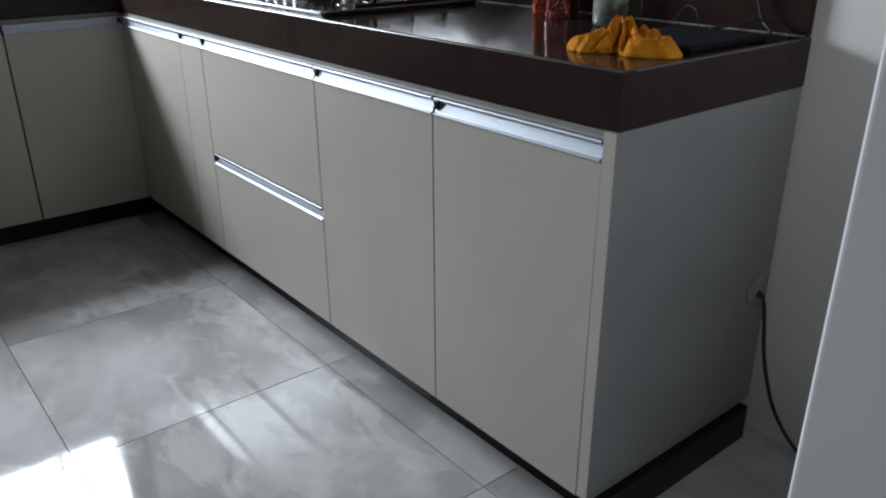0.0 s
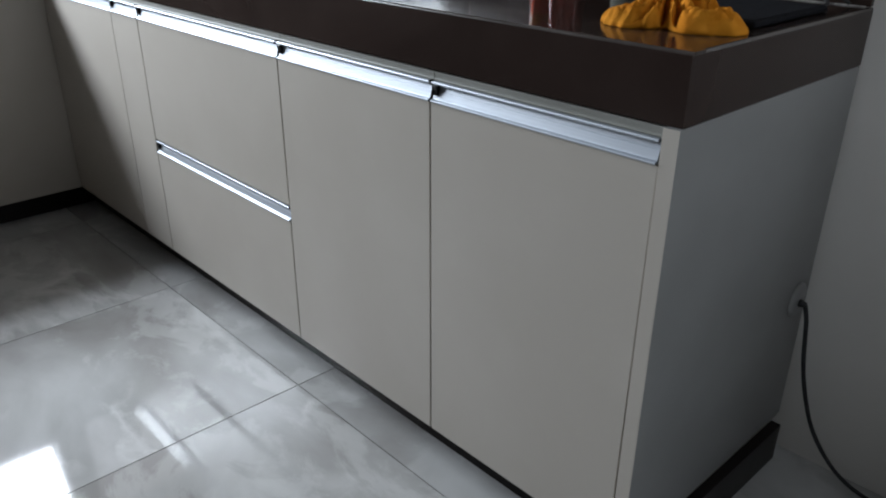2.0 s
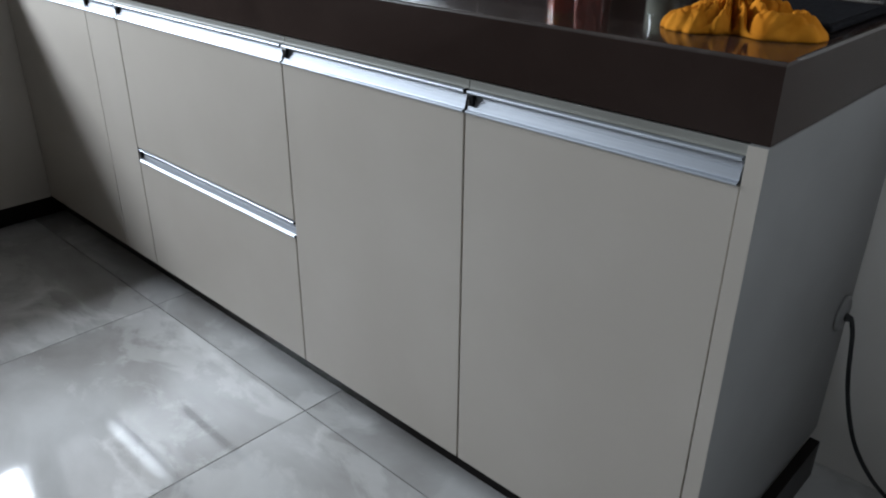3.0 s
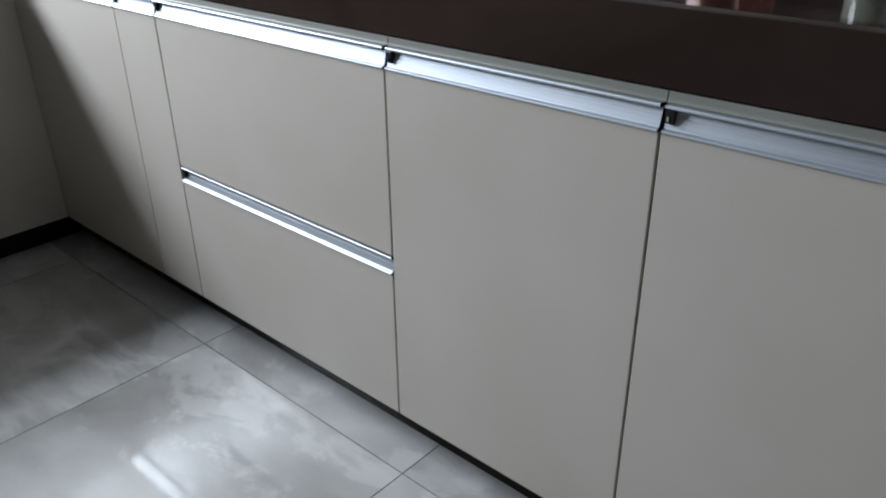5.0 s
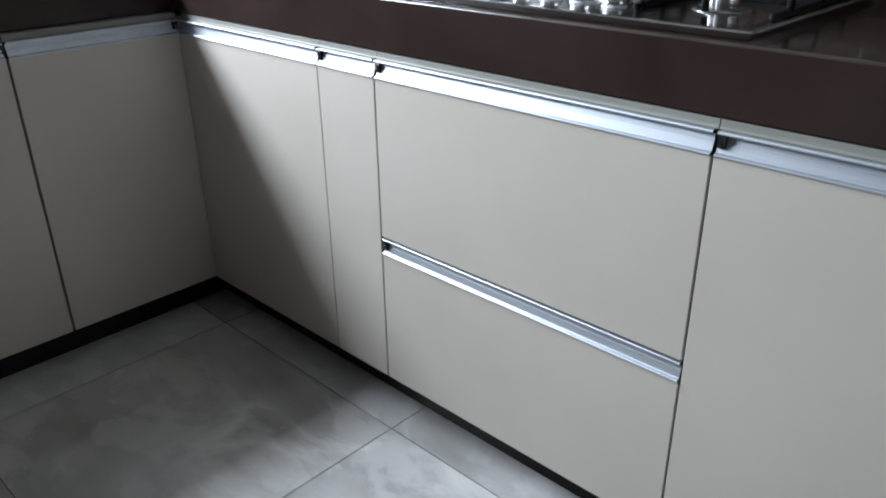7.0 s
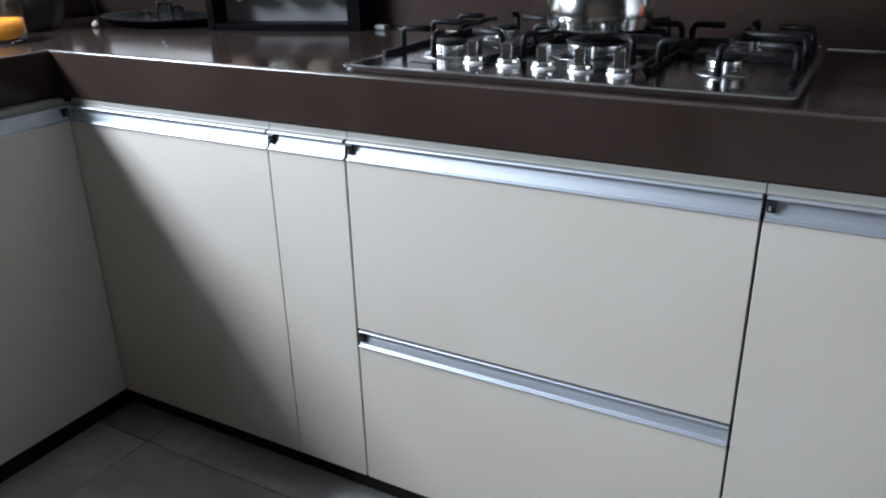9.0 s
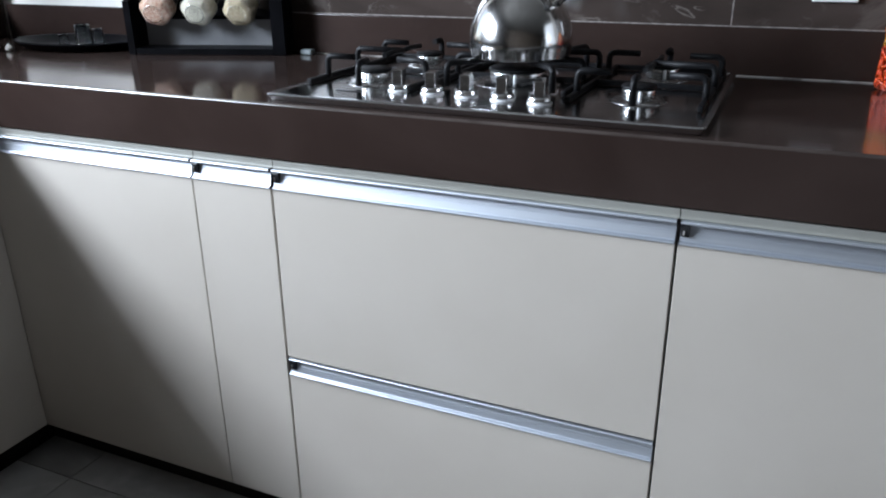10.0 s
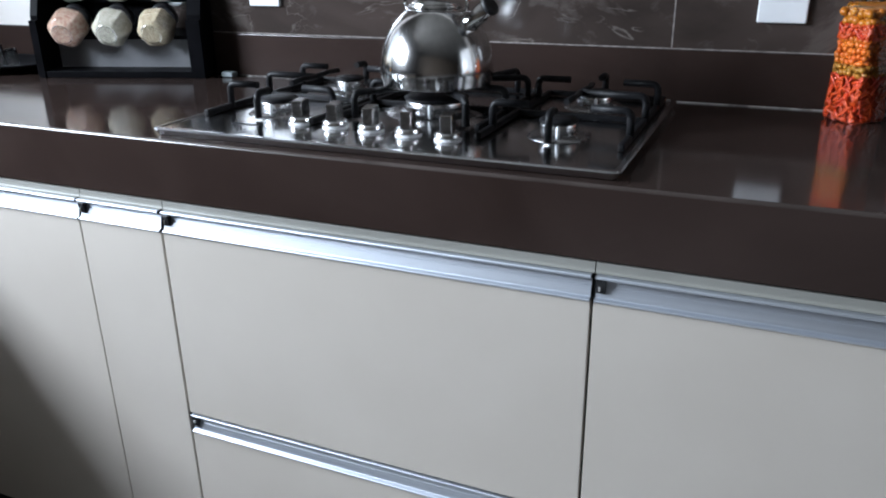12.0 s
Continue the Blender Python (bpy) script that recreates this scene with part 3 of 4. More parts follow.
BURN = ((1.142, 2.243, 0.030), (1.362, 2.236, 0.026), (1.243, 2.006, 0.050), (1.135, 1.772, 0.026), (1.362, 1.772, 0.030))
for x, y, r in BURN:
    burner(x, y, r)
for k in range(5):
    ky, kx = 2.163 - 0.0635 * k, 1.082 - 0.0055 * k
    kb = part("knob", lathe(bmesh.new(), [(0.0185, PZ + 0.003), (0.0195, PZ + 0.007), (0.0175, PZ + 0.011), (0.0165, PZ + 0.012)], (kx, ky, 0), 28), SATIN, hob, "satin metal knob with a raised grip")
    turn = pose(kx, ky, PZ + 0.012, 0, 0, 12)
    bm = B(-0.0165, 0.0165, -0.0085, 0.0085, 0, 0.025, bevel=0.0022, segments=3)
    bm.transform(turn)
    part("grip", bm, GRIP_STEEL, kb, "brushed steel grip, darkened for what it reflects")
    part("seal", lathe(bmesh.new(), [(0.0195, PZ), (0.0195, PZ + 0.002), (0.017, PZ + 0.003)], (kx, ky, 0), 24), WHITE_PLASTIC, kb, "white seal under the knob")
    part("pin", lathe(bmesh.new(), [(0.0022, PZ - 0.0002), (0.0022, PZ + 0.0006)], (kx + 0.006, ky + 0.030, 0), 8), CAP, kb, "small dark dial mark")

FZ, RZ = PZ + 0.0035, PZ + 0.042


def finger(bm, foot, tip, r=0.0056):
    """A rod that rises at foot and bends level towards tip."""
    f, t = Vector((*foot, 0)), Vector((*tip, 0))
    tube(bm, rounded([(f.x, f.y, FZ), (f.x, f.y, RZ), (t.x, t.y, RZ)], 0.012, 6), r, 10)


def trivet(x0, x1, y0, y1, fingers):
    frame_ob = bmesh.new()
    for xa, xb, ya, yb in ((x1 - 0.007, x1, y0, y1), (x0, x1 - 0.007, y0, y0 + 0.0085), (x0, x1 - 0.007, y1 - 0.0085, y1), (1.248, 1.256, y0 + 0.0085, y1 - 0.0085)):
        box(frame_ob, xa, xb, ya, yb, PZ + 0.0005, PZ + 0.0105, bevel=0.0025)
    tv = thing("pan_support", ((x0 + x1) / 2, (y0 + y1) / 2, PZ), "black cast iron pan support standing on the hob", "pan support", "pan supports")
    part("base_frame", frame_ob, IRON, tv)
    for foot, tip in fingers:
        bm = bmesh.new()
        finger(bm, foot, tip)
        part("finger", bm, IRON, tv)
    return tv


def side_trivet(y0, y1, fx, bx, side):
    c = (y0 + y1) / 2
    tv = trivet(1.075, 1.437, y0, y1, [((fx, y1 - 0.004), (fx + 0.002, c + 0.044)), ((fx, y0 + 0.004), (fx + 0.002, c - 0.044)), ((1.079, c), (fx - 0.030, c)),
                                       ((bx, y1 - 0.004), (bx, c + 0.044)), ((bx, y0 + 0.004), (bx, c - 0.044)), ((1.433, c), (bx + 0.034, c)),
                                       ((1.252, y1 - 0.004 if side > 0 else y0 + 0.004), (1.252, c))])
    for tip in (fx + 0.034, bx - 0.034):
        part("fork", tube(bmesh.new(), [(1.252, c, RZ), ((1.252 + tip) / 2, c + side * 0.004, RZ + 0.001), (tip, c, RZ)], 0.0046, 10), IRON, tv)


side_trivet(2.137, 2.343, 1.142, 1.362, 1)
side_trivet(1.668, 1.874, 1.135, 1.362, -1)
CX, CY = 1.243, 2.006
trivet(1.118, 1.437, 1.884, 2.127, [((1.135, 1.912), (CX - 0.035, CY - 0.03)), ((1.135, 2.098), (CX - 0.035, CY + 0.03)), ((1.433, 1.93), (CX + 0.03, CY - 0.03)), ((1.433, 2.08), (CX + 0.03, CY + 0.03)),
                                    ((CX, 1.888), (CX, CY - 0.035)), ((CX, 2.123), (CX, CY + 0.035)), ((1.36, 1.888), (1.33, CY - 0.05)), ((1.36, 2.123), (1.33, CY + 0.05))])

# ---- kettle ----
KX, KY, KZ = 1.232, 2.0, RZ + 0.0045
kettle = thing("kettle", (KX, KY, KZ), "polished stainless steel whistling kettle with a black handle on the hob", "kettle")
prof = [(0.06, 0.0), (0.0845, 0.0004), (0.0866, 0.0012), (0.0872, 0.0035)]
for k in range(25):
    h = 0.110 * (k / 24) ** 0.9
    prof.append((min(0.0872 + 0.0040 * min(1, h / 0.024) ** 0.7, 0.0912 * math.sqrt(1 - (h / 0.122) ** 2.4)), 0.006 + h))
body = part("body", lathe(bmesh.new(), prof, (KX, KY, KZ), 64), KETTLE_STEEL, kettle)
part("rim", lathe(bmesh.new(), [(0.040, 0.1160), (0.0425, 0.118), (0.0425, 0.1205), (0.039, 0.122)], (KX, KY, KZ), 48), CHROME, kettle)
lid = part("lid", lathe(bmesh.new(), [(0.0385, 0.1215), (0.0385, 0.1235), (0.030, 0.1290), (0.012, 0.1325)], (KX, KY, KZ), 40), CHROME, kettle)
part("lid_knob", lathe(bmesh.new(), [(0.007, 0.132), (0.007, 0.137), (0.015, 0.140), (0.016, 0.146), (0.010, 0.151), (0.003, 0.1525)], (KX, KY, KZ), 24), RUBBER, lid, "black lid knob")
sd = Vector((-0.25, -0.83, 0.62)).normalized()
s0 = Vector((KX, KY, KZ)) + Vector((-0.014, -0.050, 0.086))
spout = part("spout", tube(bmesh.new(), [s0, s0 + sd * 0.022, s0 + sd * 0.024, s0 + sd * 0.058], 0.0135, 24, [1.12, 1.05, 1.0, 0.95]), CHROME, kettle)
part("spout_cap", tube(bmesh.new(), [s0 + sd * 0.0585, s0 + sd * 0.060, s0 + sd * 0.0655, s0 + sd * 0.067], 0.0130, 24, [1.0, 1.14, 1.14, 0.9]), RUBBER, spout, "black whistle cap")
part("cap_lever", tube(bmesh.new(), rounded([s0 + sd * 0.064 + Vector((0, 0, 0.015)), s0 + sd * 0.06 + Vector((0, 0, 0.034)), s0 + sd * 0.035 + Vector((0, 0.012, 0.06))], 0.012), 0.0042, 10), RUBBER, spout, "black whistle lever")
for s in (-1, 1):
    part("handle_post", tube(bmesh.new(), rounded([(KX, KY + s * 0.050, KZ + 0.112), (KX, KY + s * 0.054, KZ + 0.135), (KX, KY + s * 0.056, KZ + 0.185)], 0.01), 0.0035, 10), CHROME, kettle, "steel handle post")
part("handle", tube(bmesh.new(), [(KX, KY + 0.066 * math.cos(a), KZ + 0.175 + 0.05 * math.sin(a)) for a in [math.pi * i / 20 for i in range(21)]], 0.0095, 14), RUBBER, kettle, "black arched handle")

# ---- wall sockets ----
for y0, z0 in ((1.4685, 1.0405), (2.478, 1.0505)):
    so = thing("wall_socket", (EAST - 0.013, y0 + 0.0375, z0), "white plastic wall socket plate on the brown tiles", "socket", "wall sockets")
    part("plate", B(EAST - 0.021, EAST - 0.0132, y0, y0 + 0.076, z0, z0 + 0.118, bevel=0.0035, segments=3), WHITE_PLASTIC, so)
    part("insert", B(EAST - 0.0225, EAST - 0.0212, y0 + 0.017, y0 + 0.059, z0 + 0.035, z0 + 0.083, bevel=0.0006), WHITE_PLASTIC, so)
    for dy in (-0.0095, 0.0, 0.0095):
        part("socket_hole", lathe(bmesh.new(), [(0.0024, 0), (0.0024, 0.0006)], (EAST - 0.0226, y0 + 0.038 + dy, z0 + 0.059), 10, Matrix.Rotation(radians(-90), 4, "Y")), CAP, so)
# thin sealant line where the worktop meets the upstand
setting("sealant", B(EAST - 0.0195, EAST - 0.0172, END + 0.01, 2.6, TOP + 0.0003, TOP + 0.002), CAULK, "worn pale sealant along the back of the worktop", "sealant")

# ---- spice rack ----
RP, RQ = Vector((1.328, 3.008, 0)), Vector((1.442, 2.642, 0))
RL = (RQ - RP).length
ang = math.degrees(math.atan2((RQ - RP).y, (RQ - RP).x))
rack = thing("spice_rack", (RP.x, RP.y, TOP + 0.0005), "black lacquered wooden spice rack standing in the counter corner", "spice rack", "", ang)
# local: x along the rack, y to its back, z up
SIDE = [(0.0, 0.0), (0.125, 0.0), (0.125, 0.30), (0.075, 0.30), (0.010, 0.132), (0.010, 0.122), (0.0, 0.122)]
for a, thick in ((0.0, 0.016), (RL - 0.030, 0.030)):
    part("side_board", extrude(bmesh.new(), SIDE, a, a + thick, lambda u, v, w: Vector((w, u, v))), BLACK_WOOD, rack, local=True)
part("base_board", B(0.017, RL - 0.031, 0.002, 0.122, 0.0, 0.014, bevel=0.001), BLACK_WOOD, rack, local=True)
part("lower_panel", B(0.017, RL - 0.031, 0.070, 0.076, 0.0145, 0.078), PALE_BOARD, rack, "pale grey glossy lower panel", local=True)
part("back_board", B(0.017, RL - 0.031, 0.108, 0.12, 0.0145, 0.29), BLACK_WOOD, rack, local=True)
for z, y in ((0.086, 0.085), (0.165, 0.095)):
    bm = B(0.017, RL - 0.031, -0.020, 0.020, -0.004, 0.004, bevel=0.001)
    bm.transform(pose(0, y, z, 22, 0, 0))
    part("sloping_shelf", bm, BLACK_WOOD, rack, local=True)
RM = BASE[rack]


def hex_jar(at, filling, label):
    """A six-sided glass jar lying with its base towards the room, tipped down."""
    jar = new("spice_jar")
    jar.matrix_basis = RM @ pose(*at, -67, 0, 0) @ Matrix.Rotation(radians(random.uniform(-25, 25)), 4, "Z")
    BASE[jar] = jar.matrix_basis.copy()
    tagged(jar, label, "jar", "spice jars")
    prof = [(0.026, 0.0), (0.036, 0.005), (0.0425, 0.022), (0.0425, 0.045), (0.032, 0.064), (0.027, 0.07), (0.027, 0.078)]
    bm = lathe(bmesh.new(), prof, (0, 0, 0), 6)
    for f in bm.faces:
        f.smooth = False
    bmesh.ops.bevel(bm, geom=list(bm.edges), offset=0.0035, segments=3, affect="EDGES")
    part("glass", bm, GLASS, jar, local=True)
    inner = lathe(bmesh.new(), [(0.0235, 0.003), (0.033, 0.0075), (0.0385, 0.023), (0.0385, 0.044), (0.029, 0.058)], (0, 0, 0), 6)
    for f in inner.faces:
        f.smooth = False
    bmesh.ops.bevel(inner, geom=list(inner.edges), offset=0.002, segments=2, affect="EDGES")
    part("filling", inner, filling, jar, local=True)
    part("base_ring", lathe(bmesh.new(), [(0.0215, 0.0006), (0.0225, -0.0012), (0.0205, -0.0012), (0.0195, 0.0006)], (0, 0, 0), 28), GLASS, jar, "raised ring on the glass base", local=True)
    part("lid", lathe(bmesh.new(), [(0.0285, 0.070), (0.0295, 0.071), (0.0295, 0.084), (0.028, 0.085)], (0, 0, 0), 28), CAP, jar, "black screw lid", local=True)


for k, (f, l) in enumerate(((PINK_SALT, "hexagonal glass spice jar of pink salt in the rack"), (WHITE_SALT, "hexagonal glass spice jar of white powder in the rack"), (BEIGE_SPICE, "hexagonal glass spice jar of beige spice in the rack"))):
    hex_jar((0.074 + 0.101 * k, -0.002, 0.093), f, l)
for k, (f, l) in enumerate(((GREY_GREEN, "hexagonal glass spice jar of dried herbs in the rack"), (WHITE_SALT, "hexagonal glass spice jar of white powder in the rack"), (PINK_SALT, "hexagonal glass spice jar of pink salt in the rack"))):
    hex_jar((0.076 + 0.101 * k, 0.038, 0.183), f, l)
bl = thing("sponge", (1.478, 2.61, TOP), "small pale blue-grey sponge beside the spice rack", "sponge")
part("block", B(1.470, 1.492, 2.592, 2.622, TOP + 0.0004, TOP + 0.012, bevel=0.004, segments=3), SOFT_BLUE, bl)


# ---- preserved vegetables ----
def square_bottle(name, x, y, half, tall, turn, layers, label):
    b = thing(name, (x, y, TOP + 0.0005), label, "bottle", "jars on the worktop", turn)
    bm = B(-half, half, -half, half, 0, tall, bevel=half * 0.28, segments=4)
    for v in bm.verts:
        if v.co.z > tall * 0.93:
            v.co.x *= 0.8
            v.co.y *= 0.8
    part("glass", bm, GLASS, b, local=True)
    part("neck", lathe(bmesh.new(), [(half * 0.5, tall + 0.0005), (half * 0.45, tall + 0.02), (half * 0.52, tall + 0.022), (half * 0.52, tall + 0.03)], (0, 0, 0), 28), GLASS, b, local=True)
    part("lid", lathe(bmesh.new(), [(half * 0.6, tall + 0.0305), (half * 0.62, tall + 0.032), (half * 0.62, tall + 0.046), (half * 0.55, tall + 0.048)], (0, 0, 0), 28), STEEL, b, "steel screw lid", local=True)
    rnd = random.Random(7)
    inn = half * 0.86
    for kind, z0, z1, mat, size in layers:
        bm = bmesh.new()
        part_core = B(-inn * 0.66, inn * 0.66, -inn * 0.66, inn * 0.66, z0, z1)
        part("layer_core", part_core, mat, b, local=True)
        if kind == "balls":
            n = int(2 * inn / size) + 1
            for iz in range(max(1, round((z1 - z0) / size / 0.86))):
                for i in range(n * 4):
                    s = i // n
                    u = -inn + size * (0.5 + i % n + 0.5 * (iz % 2) + rnd.uniform(-0.25, 0.25))
                    px, py = ((u, -inn), (inn, u), (u, inn), (-inn, u))[s]
                    k = 1 - size * 0.45 / inn
                    m = Matrix.Translation((px * k, py * k, z0 + size * (0.86 * iz + 0.5 + rnd.uniform(-0.2, 0.2)))) @ Euler((rnd.random() * 3, rnd.random() * 3, 0)).to_matrix().to_4x4() @ Matrix.Diagonal((1, rnd.uniform(0.8, 1.1), rnd.uniform(0.75, 1.0), 1))
                    vs = bmesh.ops.create_icosphere(bm, subdivisions=2, radius=size * 0.56, matrix=m)["verts"]
        else:
            for i in range(230):
                s = i % 4
                u, z = rnd.uniform(-inn, inn), rnd.uniform(z0 + 0.002, z1 - 0.002)
                k = rnd.uniform(0.72, 0.98)
                dz, du = rnd.uniform(-0.013, 0.013), rnd.uniform(-0.014, 0.014)
                pts = []
                for q in range(5):
                    uu = max(-inn, min(inn, u + du * (q - 2) / 2)) * 0.97
                    zz = max(z0 + 0.001, min(z1 + 0.001, z + dz * (q - 2) / 2 + 0.003 * math.sin(q + i)))
                    px, py = ((uu, -inn * k), (inn * k, uu), (uu, inn * k), (-inn * k, uu))[s]
                    pts.append((px, py, zz))
                tube(bm, pts, size * rnd.uniform(0.8, 1.3), 6)
        part("layer", bm, mat, b, local=True, smooth=True)
    return b


square_bottle("preserve_bottle", 1.446, 1.383, 0.033, 0.178, 45, (("shreds", 0.004, 0.071, RED_VEG, 0.0023), ("balls", 0.069, 0.086, GREEN_VEG, 0.0095), ("balls", 0.086, 0.124, ORANGE_VEG, 0.0098),
              ("shreds", 0.124, 0.146, RED_VEG, 0.0022), ("balls", 0.144, 0.168, YELLOW_VEG, 0.0125)), "square glass bottle of layered red and yellow preserved vegetables")
square_bottle("preserve_bottle", 1.398, 1.286, 0.031, 0.15, 20, (("shreds", 0.004, 0.07, DARK_RED, 0.0024), ("balls", 0.071, 0.12, DARK_RED, 0.011)), "square glass bottle of dark red preserve")


def round_jar(x, y, r, tall, filling, fill, label):
    j = thing("glass_jar", (x, y, TOP + 0.0005), label, "jar", "jars on the worktop")
    part("glass", lathe(bmesh.new(), [(r * 0.8, 0), (r * 0.97, 0.004), (r, 0.012), (r, tall * 0.5), (r * 0.92, tall * 0.66), (r * 0.66, tall * 0.82), (r * 0.62, tall * 0.9), (r * 0.62, tall)], (0, 0, 0), 40), GLASS, j, local=True)
    part("filling", lathe(bmesh.new(), [(r * 0.75, 0.004), (r * 0.92, 0.009), (r * 0.95, fill * 0.5), (r * 0.9, fill)], (0, 0, 0), 32), filling, j, local=True)
    part("lid", lathe(bmesh.new(), [(r * 0.68, tall - 0.012), (r * 0.7, tall - 0.01), (r * 0.7, tall + 0.004), (r * 0.6, tall + 0.006)], (0, 0, 0), 32), STEEL, j, "metal lid", local=True)


round_jar(1.352, 1.105, 0.037, 0.125, GREY_GREEN, 0.062, "round glass jar of grey-green dried herbs")

# ---- orange cloth ----
cl = thing("dish_cloth", (1.09, 0.86, TOP), "crumpled orange cotton dish cloth lying on the worktop", "cloth")
bm = bmesh.new()
KN = Vector((1.128, 0.893))
NA, NR = 260, 90


def lobe(a, centre, width):
    d = (a - centre + 180) % 360 - 180
    return math.exp(-(d / width) ** 2)


def cloth_point(i, j):
    """A gathered cloth: folds run out from the knot and die towards the hem."""
    a = 360.0 * i / NA
    th = radians(a)
    e = Vector((math.cos(th), math.sin(th), 0))
    wave = noise.noise(e * 2.1 + Vector((4, 1, 0))) * 0.010
    left, right = lobe(a, 155, 42), lobe(a, 262, 46)
    big = 0.040 + 0.060 * left + 0.092 * right + 1.2 * wave + 0.006 * noise.noise(e * 6.5) - 0.012 * lobe(a, 206, 10)
    u = j / NR
    r = big * u * (1 + 0.06 * noise.noise(e * 4 + Vector((0, 0, u * 2))))
    p = Vector((KN.x + r * e.x, KN.y + r * e.y, 0))
    warp = noise.noise(Vector((p.x * 17, p.y * 17, 1.7)))
    # rounded pleats with sharp valleys that fan out from the gather, some dying half way
    pleat = abs(math.sin(th * 5.0 + warp * 3.2 + u * 0.8 + 0.4))
    pleat2 = abs(math.sin(th * 12.0 + warp * 5.0 + 1.3))
    crease = abs(noise.noise(Vector((p.x * 30 + 3, p.y * 30, 7.0)))) ** 0.6
    wrinkle = abs(noise.noise(Vector((p.x * 75, p.y * 75 + warp, 2.0)))) ** 0.7
    near = min(1.0, u * 2.5)
    puff = (0.018 + near * (0.005 * left + 0.005 * right)) * (max(0.0, 1 - u ** 6) ** 0.5) * (1.25 - 0.6 * u)
    split = 1 - 0.6 * lobe(a, 206, 8) * min(1, u * 4)
    collar = 0.017 * math.exp(-((r - 0.012) / 0.010) ** 2) + 0.006 * math.exp(-(r / 0.05) ** 2) - 0.008 * math.exp(-((r - 0.028) / 0.005) ** 2)
    env = min(1.0, u * 3.0) * max(0.0, 1 - u ** 7)
    z = puff * split + collar * (0.85 + 0.3 * pleat2) + env * (0.026 * (pleat ** 0.8 - 0.5) + 0.010 * (pleat2 - 0.6) * (1.2 - u) + 0.013 * (crease - 0.55) + 0.008 * (wrinkle - 0.4))
    return Vector((p.x, p.y, TOP + max(0.0009 + 0.002 * (1 - u), z + 0.0025)))


centre = bm.verts.new(cloth_point(0, 0))
rings = [[bm.verts.new(cloth_point(i, j)) for i in range(NA)] for j in range(1, NR + 1)]
rings.append([bm.verts.new((v.co.x, v.co.y, TOP + 0.0004)) for v in rings[-1]])
for i in range(NA):
    bm.faces.new((centre, rings[0][i], rings[0][(i + 1) % NA]))
for q, t in zip(rings, rings[1:]):
    for i in range(NA):
        bm.faces.new((q[i], t[i], t[(i + 1) % NA], q[(i + 1) % NA]))
bm.faces.new(rings[-1][::-1])
bmesh.ops.recalc_face_normals(bm, faces=bm.faces)
for f in bm.faces:
    f.smooth = True
part("cloth", bm, CLOTH, cl)
part("white_tag", B(1.128, 1.140, 0.886, 0.897, TOP + 0.036, TOP + 0.048, bevel=0.003), WHITE_PLASTIC, cl, "white folded corner of cloth")

# ---- flat black device and cables ----
tb = thing("tablet", (1.28, 0.875, TOP), "flat black tablet-like slab lying on the worktop", "tablet")
part("slab", B(1.165, 1.405, 0.775, 0.975, TOP + 0.0006, TOP + 0.010, bevel=0.0045, segments=3), BLACK_MAT, tb)
part("screen", B(1.172, 1.398, 0.782, 0.968, TOP + 0.0101, TOP + 0.0108), BLACK_MAT, tb, "dull black top face")


def cable(points, r, label, mat=RUBBER, radius=0.05):
    c = thing("cable", points[0], label, "cable")
    part("cord", tube(bmesh.new(), rounded(points, radius, 10), r, 8), mat, c)
    return c


cable([(1.497, 0.875, 1.16), (1.496, 0.868, 1.0), (1.490, 0.838, 0.925), (1.47, 0.80, TOP + 0.006), (1.40, 0.785, TOP + 0.006)], 0.0032, "black cable hanging down the wall onto the worktop")
cable([(1.408, 0.90, TOP + 0.010), (1.44, 0.87, TOP + 0.016), (1.47, 0.84, TOP + 0.030), (1.485, 0.80, TOP + 0.022), (1.49, 0.775, TOP + 0.005)], 0.0028, "black cable curling behind the flat device")
cable([(1.49, 1.045, TOP + 0.004), (1.485, 1.01, TOP + 0.045), (1.47, 0.975, TOP + 0.035), (1.42, 0.93, TOP + 0.006)], 0.0011, "thin dark wire arching over the worktop", RUBBER)
cable([(1.47, 1.155, TOP + 0.004), (1.465, 1.135, TOP + 0.055), (1.455, 1.105, TOP + 0.055), (1.44, 1.09, TOP + 0.003)], 0.0010, "thin dark wire arching over the worktop", RUBBER)

# outlet on the end panel and its lead
ou = thing("wall_outlet", (1.463, END, 0.372), "round white outlet on the end panel with a black lead", "outlet")
part("plate", lathe(bmesh.new(), [(0.034, 0.0005), (0.034, 0.004), (0.028, 0.008), (0.01, 0.0085)], (1.462, END, 0.376), 32, Matrix.Rotation(radians(90), 4, "X")), PANEL, ou)
part("plug", lathe(bmesh.new(), [(0.007, 0.0088), (0.008, 0.010), (0.007, 0.015), (0.0045, 0.022)], (1.460, END, 0.372), 20, Matrix.Rotation(radians(90), 4, "X")), RUBBER, ou)
cable([(1.460, END - 0.020, 0.371), (1.460, END - 0.028, 0.345), (1.464, 0.702, 0.22), (1.472, 0.662, 0.10), (1.478, 0.59, 0.02), (1.475, 0.45, 0.006), (1.46, 0.31, 0.006)], 0.0042, "black power lead hanging from the outlet to the floor", RUBBER, 0.07)

# ---- things in the far corner ----
tr = thing("serving_tray", (1.385, 3.24, TOP + 0.0005), "oval black serving tray with upturned glasses", "tray")
bm = lathe(bmesh.new(), [(0.11, 0.0), (0.125, 0.002), (0.146, 0.018), (0.150, 0.019), (0.148, 0.022), (0.143, 0.021), (0.122, 0.006), (0.02, 0.005)], (0, 0, 0), 56)
bm.transform(Matrix.Diagonal((0.75, 1.2, 1, 1)))
part("tray", bm, BLACK_WOOD, tr, local=True)


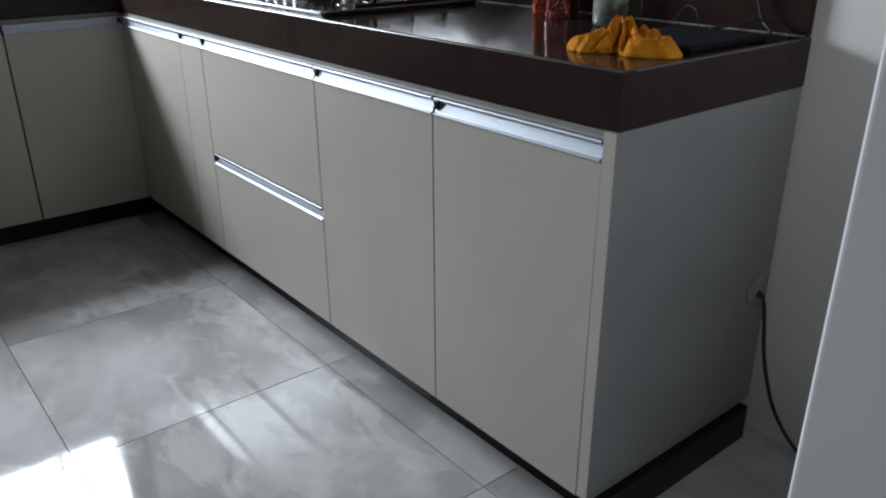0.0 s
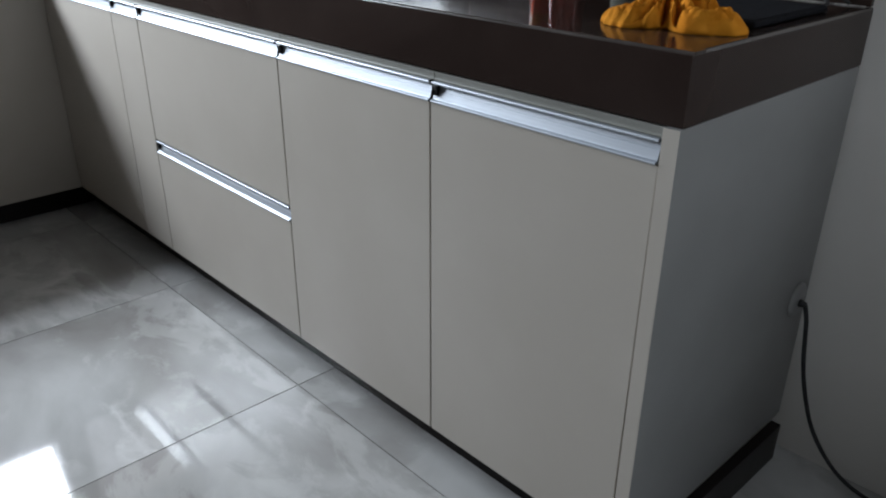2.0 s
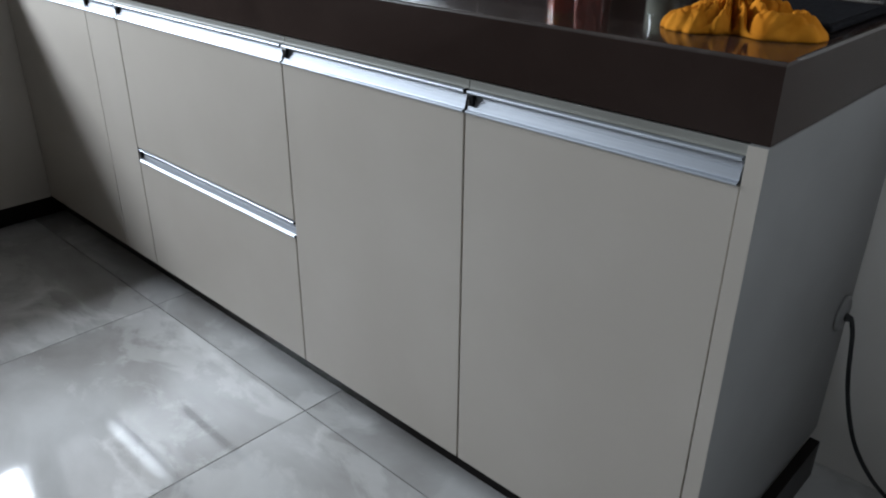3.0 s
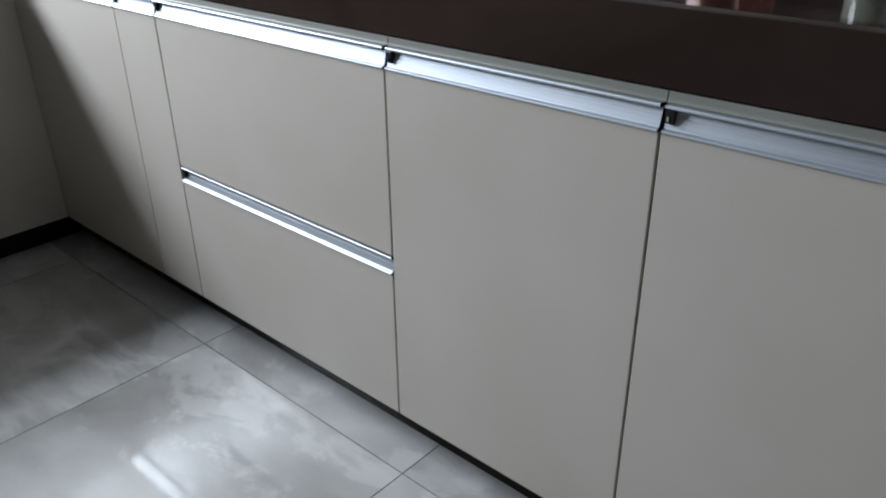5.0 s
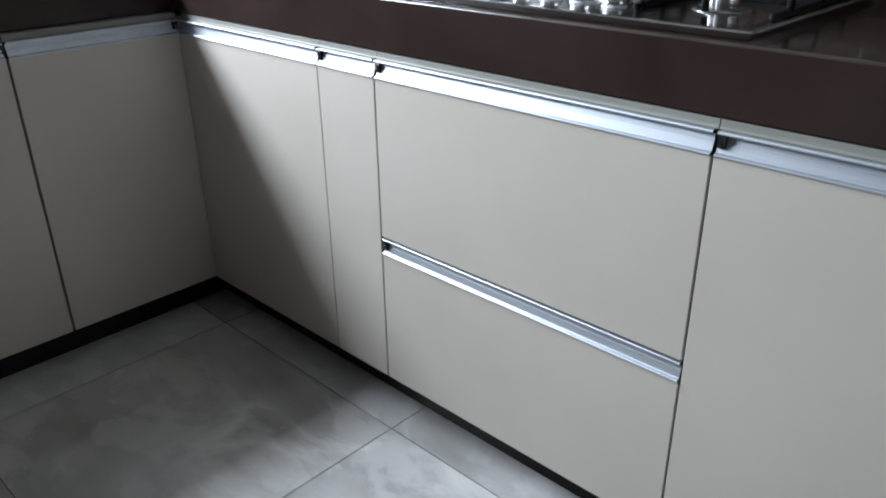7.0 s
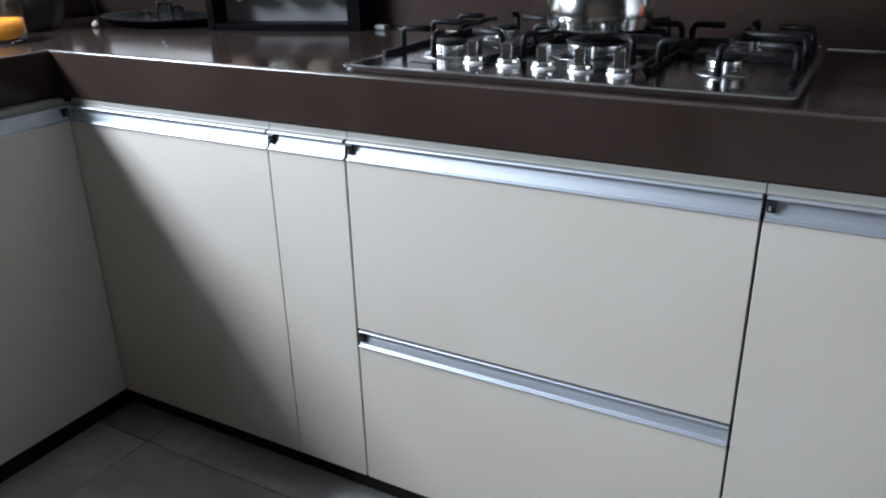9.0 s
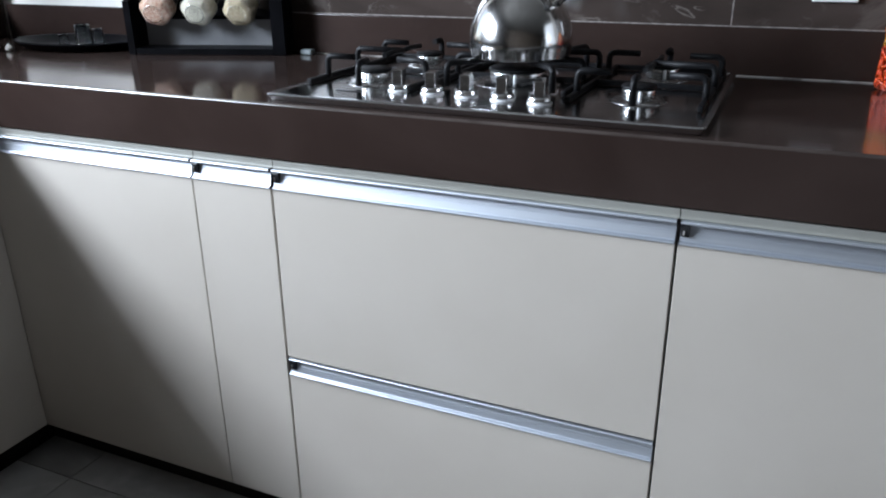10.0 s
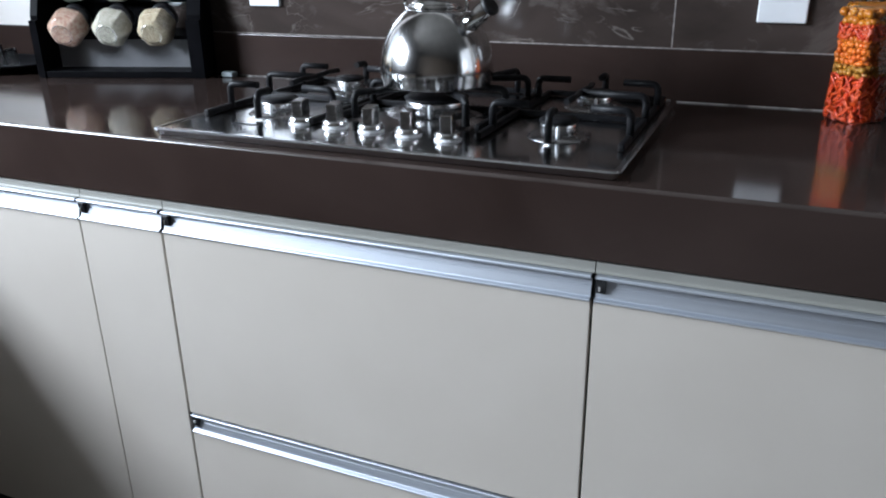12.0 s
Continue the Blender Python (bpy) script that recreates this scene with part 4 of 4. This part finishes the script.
def tumbler(x, y, r, tall, label):
    g = thing("glass_tumbler", (x, y, TOP + 0.0068), label, "glass", "glasses on the tray")
    part("glass", lathe(bmesh.new(), [(r, 0.0), (r * 0.97, 0.001), (r * 0.86, tall - 0.003), (r * 0.8, tall), (r * 0.78, tall - 0.009), (r * 0.86, 0.004), (r * 0.9, 0.0012)], (0, 0, 0), 28), GLASS, g, local=True)


tumbler(1.400, 3.228, 0.022, 0.050, "small clear glass tumbler upside down on the tray")
tumbler(1.372, 3.268, 0.013, 0.028, "tiny clear glass upside down on the tray")
tumbler(1.425, 3.205, 0.016, 0.038, "small clear glass tumbler upside down on the tray")
ju = thing("juice_jug", (1.004, 3.318, TOP + 0.0005), "clear glass jug a third full of orange juice", "jug")
part("glass", lathe(bmesh.new(), [(0.046, 0.0), (0.05, 0.004), (0.052, 0.02), (0.05, 0.14), (0.044, 0.17), (0.046, 0.2), (0.044, 0.2), (0.042, 0.17), (0.0475, 0.14), (0.049, 0.02), (0.046, 0.006)], (0, 0, 0), 40), GLASS, ju, local=True)
part("juice", lathe(bmesh.new(), [(0.045, 0.007), (0.0485, 0.02), (0.0483, 0.048), (0.02, 0.0485)], (0, 0, 0), 36), JUICE, ju, "cloudy orange juice", local=True)
pt = thing("cooking_pot", (1.175, 3.515, TOP + 0.0005), "dark round enamel pot on the window counter", "pot")
part("body", lathe(bmesh.new(), [(0.085, 0.0), (0.10, 0.006), (0.115, 0.04), (0.118, 0.09), (0.112, 0.13), (0.118, 0.136), (0.11, 0.138), (0.104, 0.13), (0.108, 0.05), (0.09, 0.012)], (0, 0, 0), 48), POT, pt, local=True)
gl = thing("garlic_clove", (1.272, 3.345, TOP), "small pale garlic clove on the worktop", "garlic")
part("clove", lathe(bmesh.new(), [(0.002, 0.0), (0.008, 0.003), (0.009, 0.008), (0.005, 0.014), (0.001, 0.018)], (1.272, 3.345, TOP + 0.0005), 14), GARLIC, gl)
bg = thing("plastic_bag", (1.175, 3.515, TOP + 0.09), "crumpled clear white plastic bag in the dark pot", "bag")
bm = bmesh.new()
for v in bmesh.ops.create_icosphere(bm, subdivisions=4, radius=1.0)["verts"]:
    k = 0.085 * (0.9 + 0.25 * (1 - abs(noise.noise(v.co * 2.6)) * 2.5))
    v.co = Vector((1.175 + v.co.x * k, 3.515 + v.co.y * k, TOP + 0.125 + v.co.z * 0.55 * k))
part("bag", bm, WHITE_PLASTIC, bg)

# ---- floor and wall tiles ----
XS = [0.897 + 0.652 * k for k in range(-7, 2)]
YS = [-3.56, -2.91, -2.26, -1.607, -0.954, -0.315, 0.335, 0.979, 1.617, 2.286, 2.953, 3.62]
floor = setting("floor", B(WEST - 0.15, EAST + 0.15, SOUTH - 0.15, NORTH + 0.2, -0.12, -0.003), GROUT, "polished grey marbled porcelain tile floor", "floor")
shared = {}
for i, xa in enumerate(XS[:-1]):
    for j in range(len(YS) - 1):
        w, h = XS[i + 1] - xa, YS[j + 1] - YS[j]
        key = (round(w, 3), round(h, 3))
        if key not in shared:
            bm = B(-w / 2 + 0.0013, w / 2 - 0.0013, -h / 2 + 0.0013, h / 2 - 0.0013, -0.008, 0)
            me = bpy.data.meshes.new("tile")
            bm.to_mesh(me)
            bm.free()
            me.materials.append(FLOOR)
            shared[key] = me
        t = new("tile", shared[key])
        t.parent = floor
        t.location = (xa + w / 2, YS[j] + h / 2, 0)

# brown marble tiles over the upstand
splash = setting("backsplash", B(EAST - 0.0125, EAST - 0.0005, END + 0.003, 2.876, 0.9925, 2.2), JOINT, "dark brown marble wall tiles with pale joints", "backsplash")
shared = {}
for ya, yb in ((END + 0.003, 1.676), (1.678, 2.876)):
    for za, zb in ((0.9945, 1.594), (1.5965, 2.2)):
        bm = B(-0.004, 0.004, -(yb - ya) / 2, (yb - ya) / 2, -(zb - za) / 2, (zb - za) / 2, bevel=0.0008, segments=1)
        me = bpy.data.meshes.new("tile")
        bm.to_mesh(me)
        bm.free()
        me.materials.append(SPLASH)
        t = new("tile", me)
        t.parent = splash
        t.location = (EAST - 0.009, (ya + yb) / 2, (za + zb) / 2)
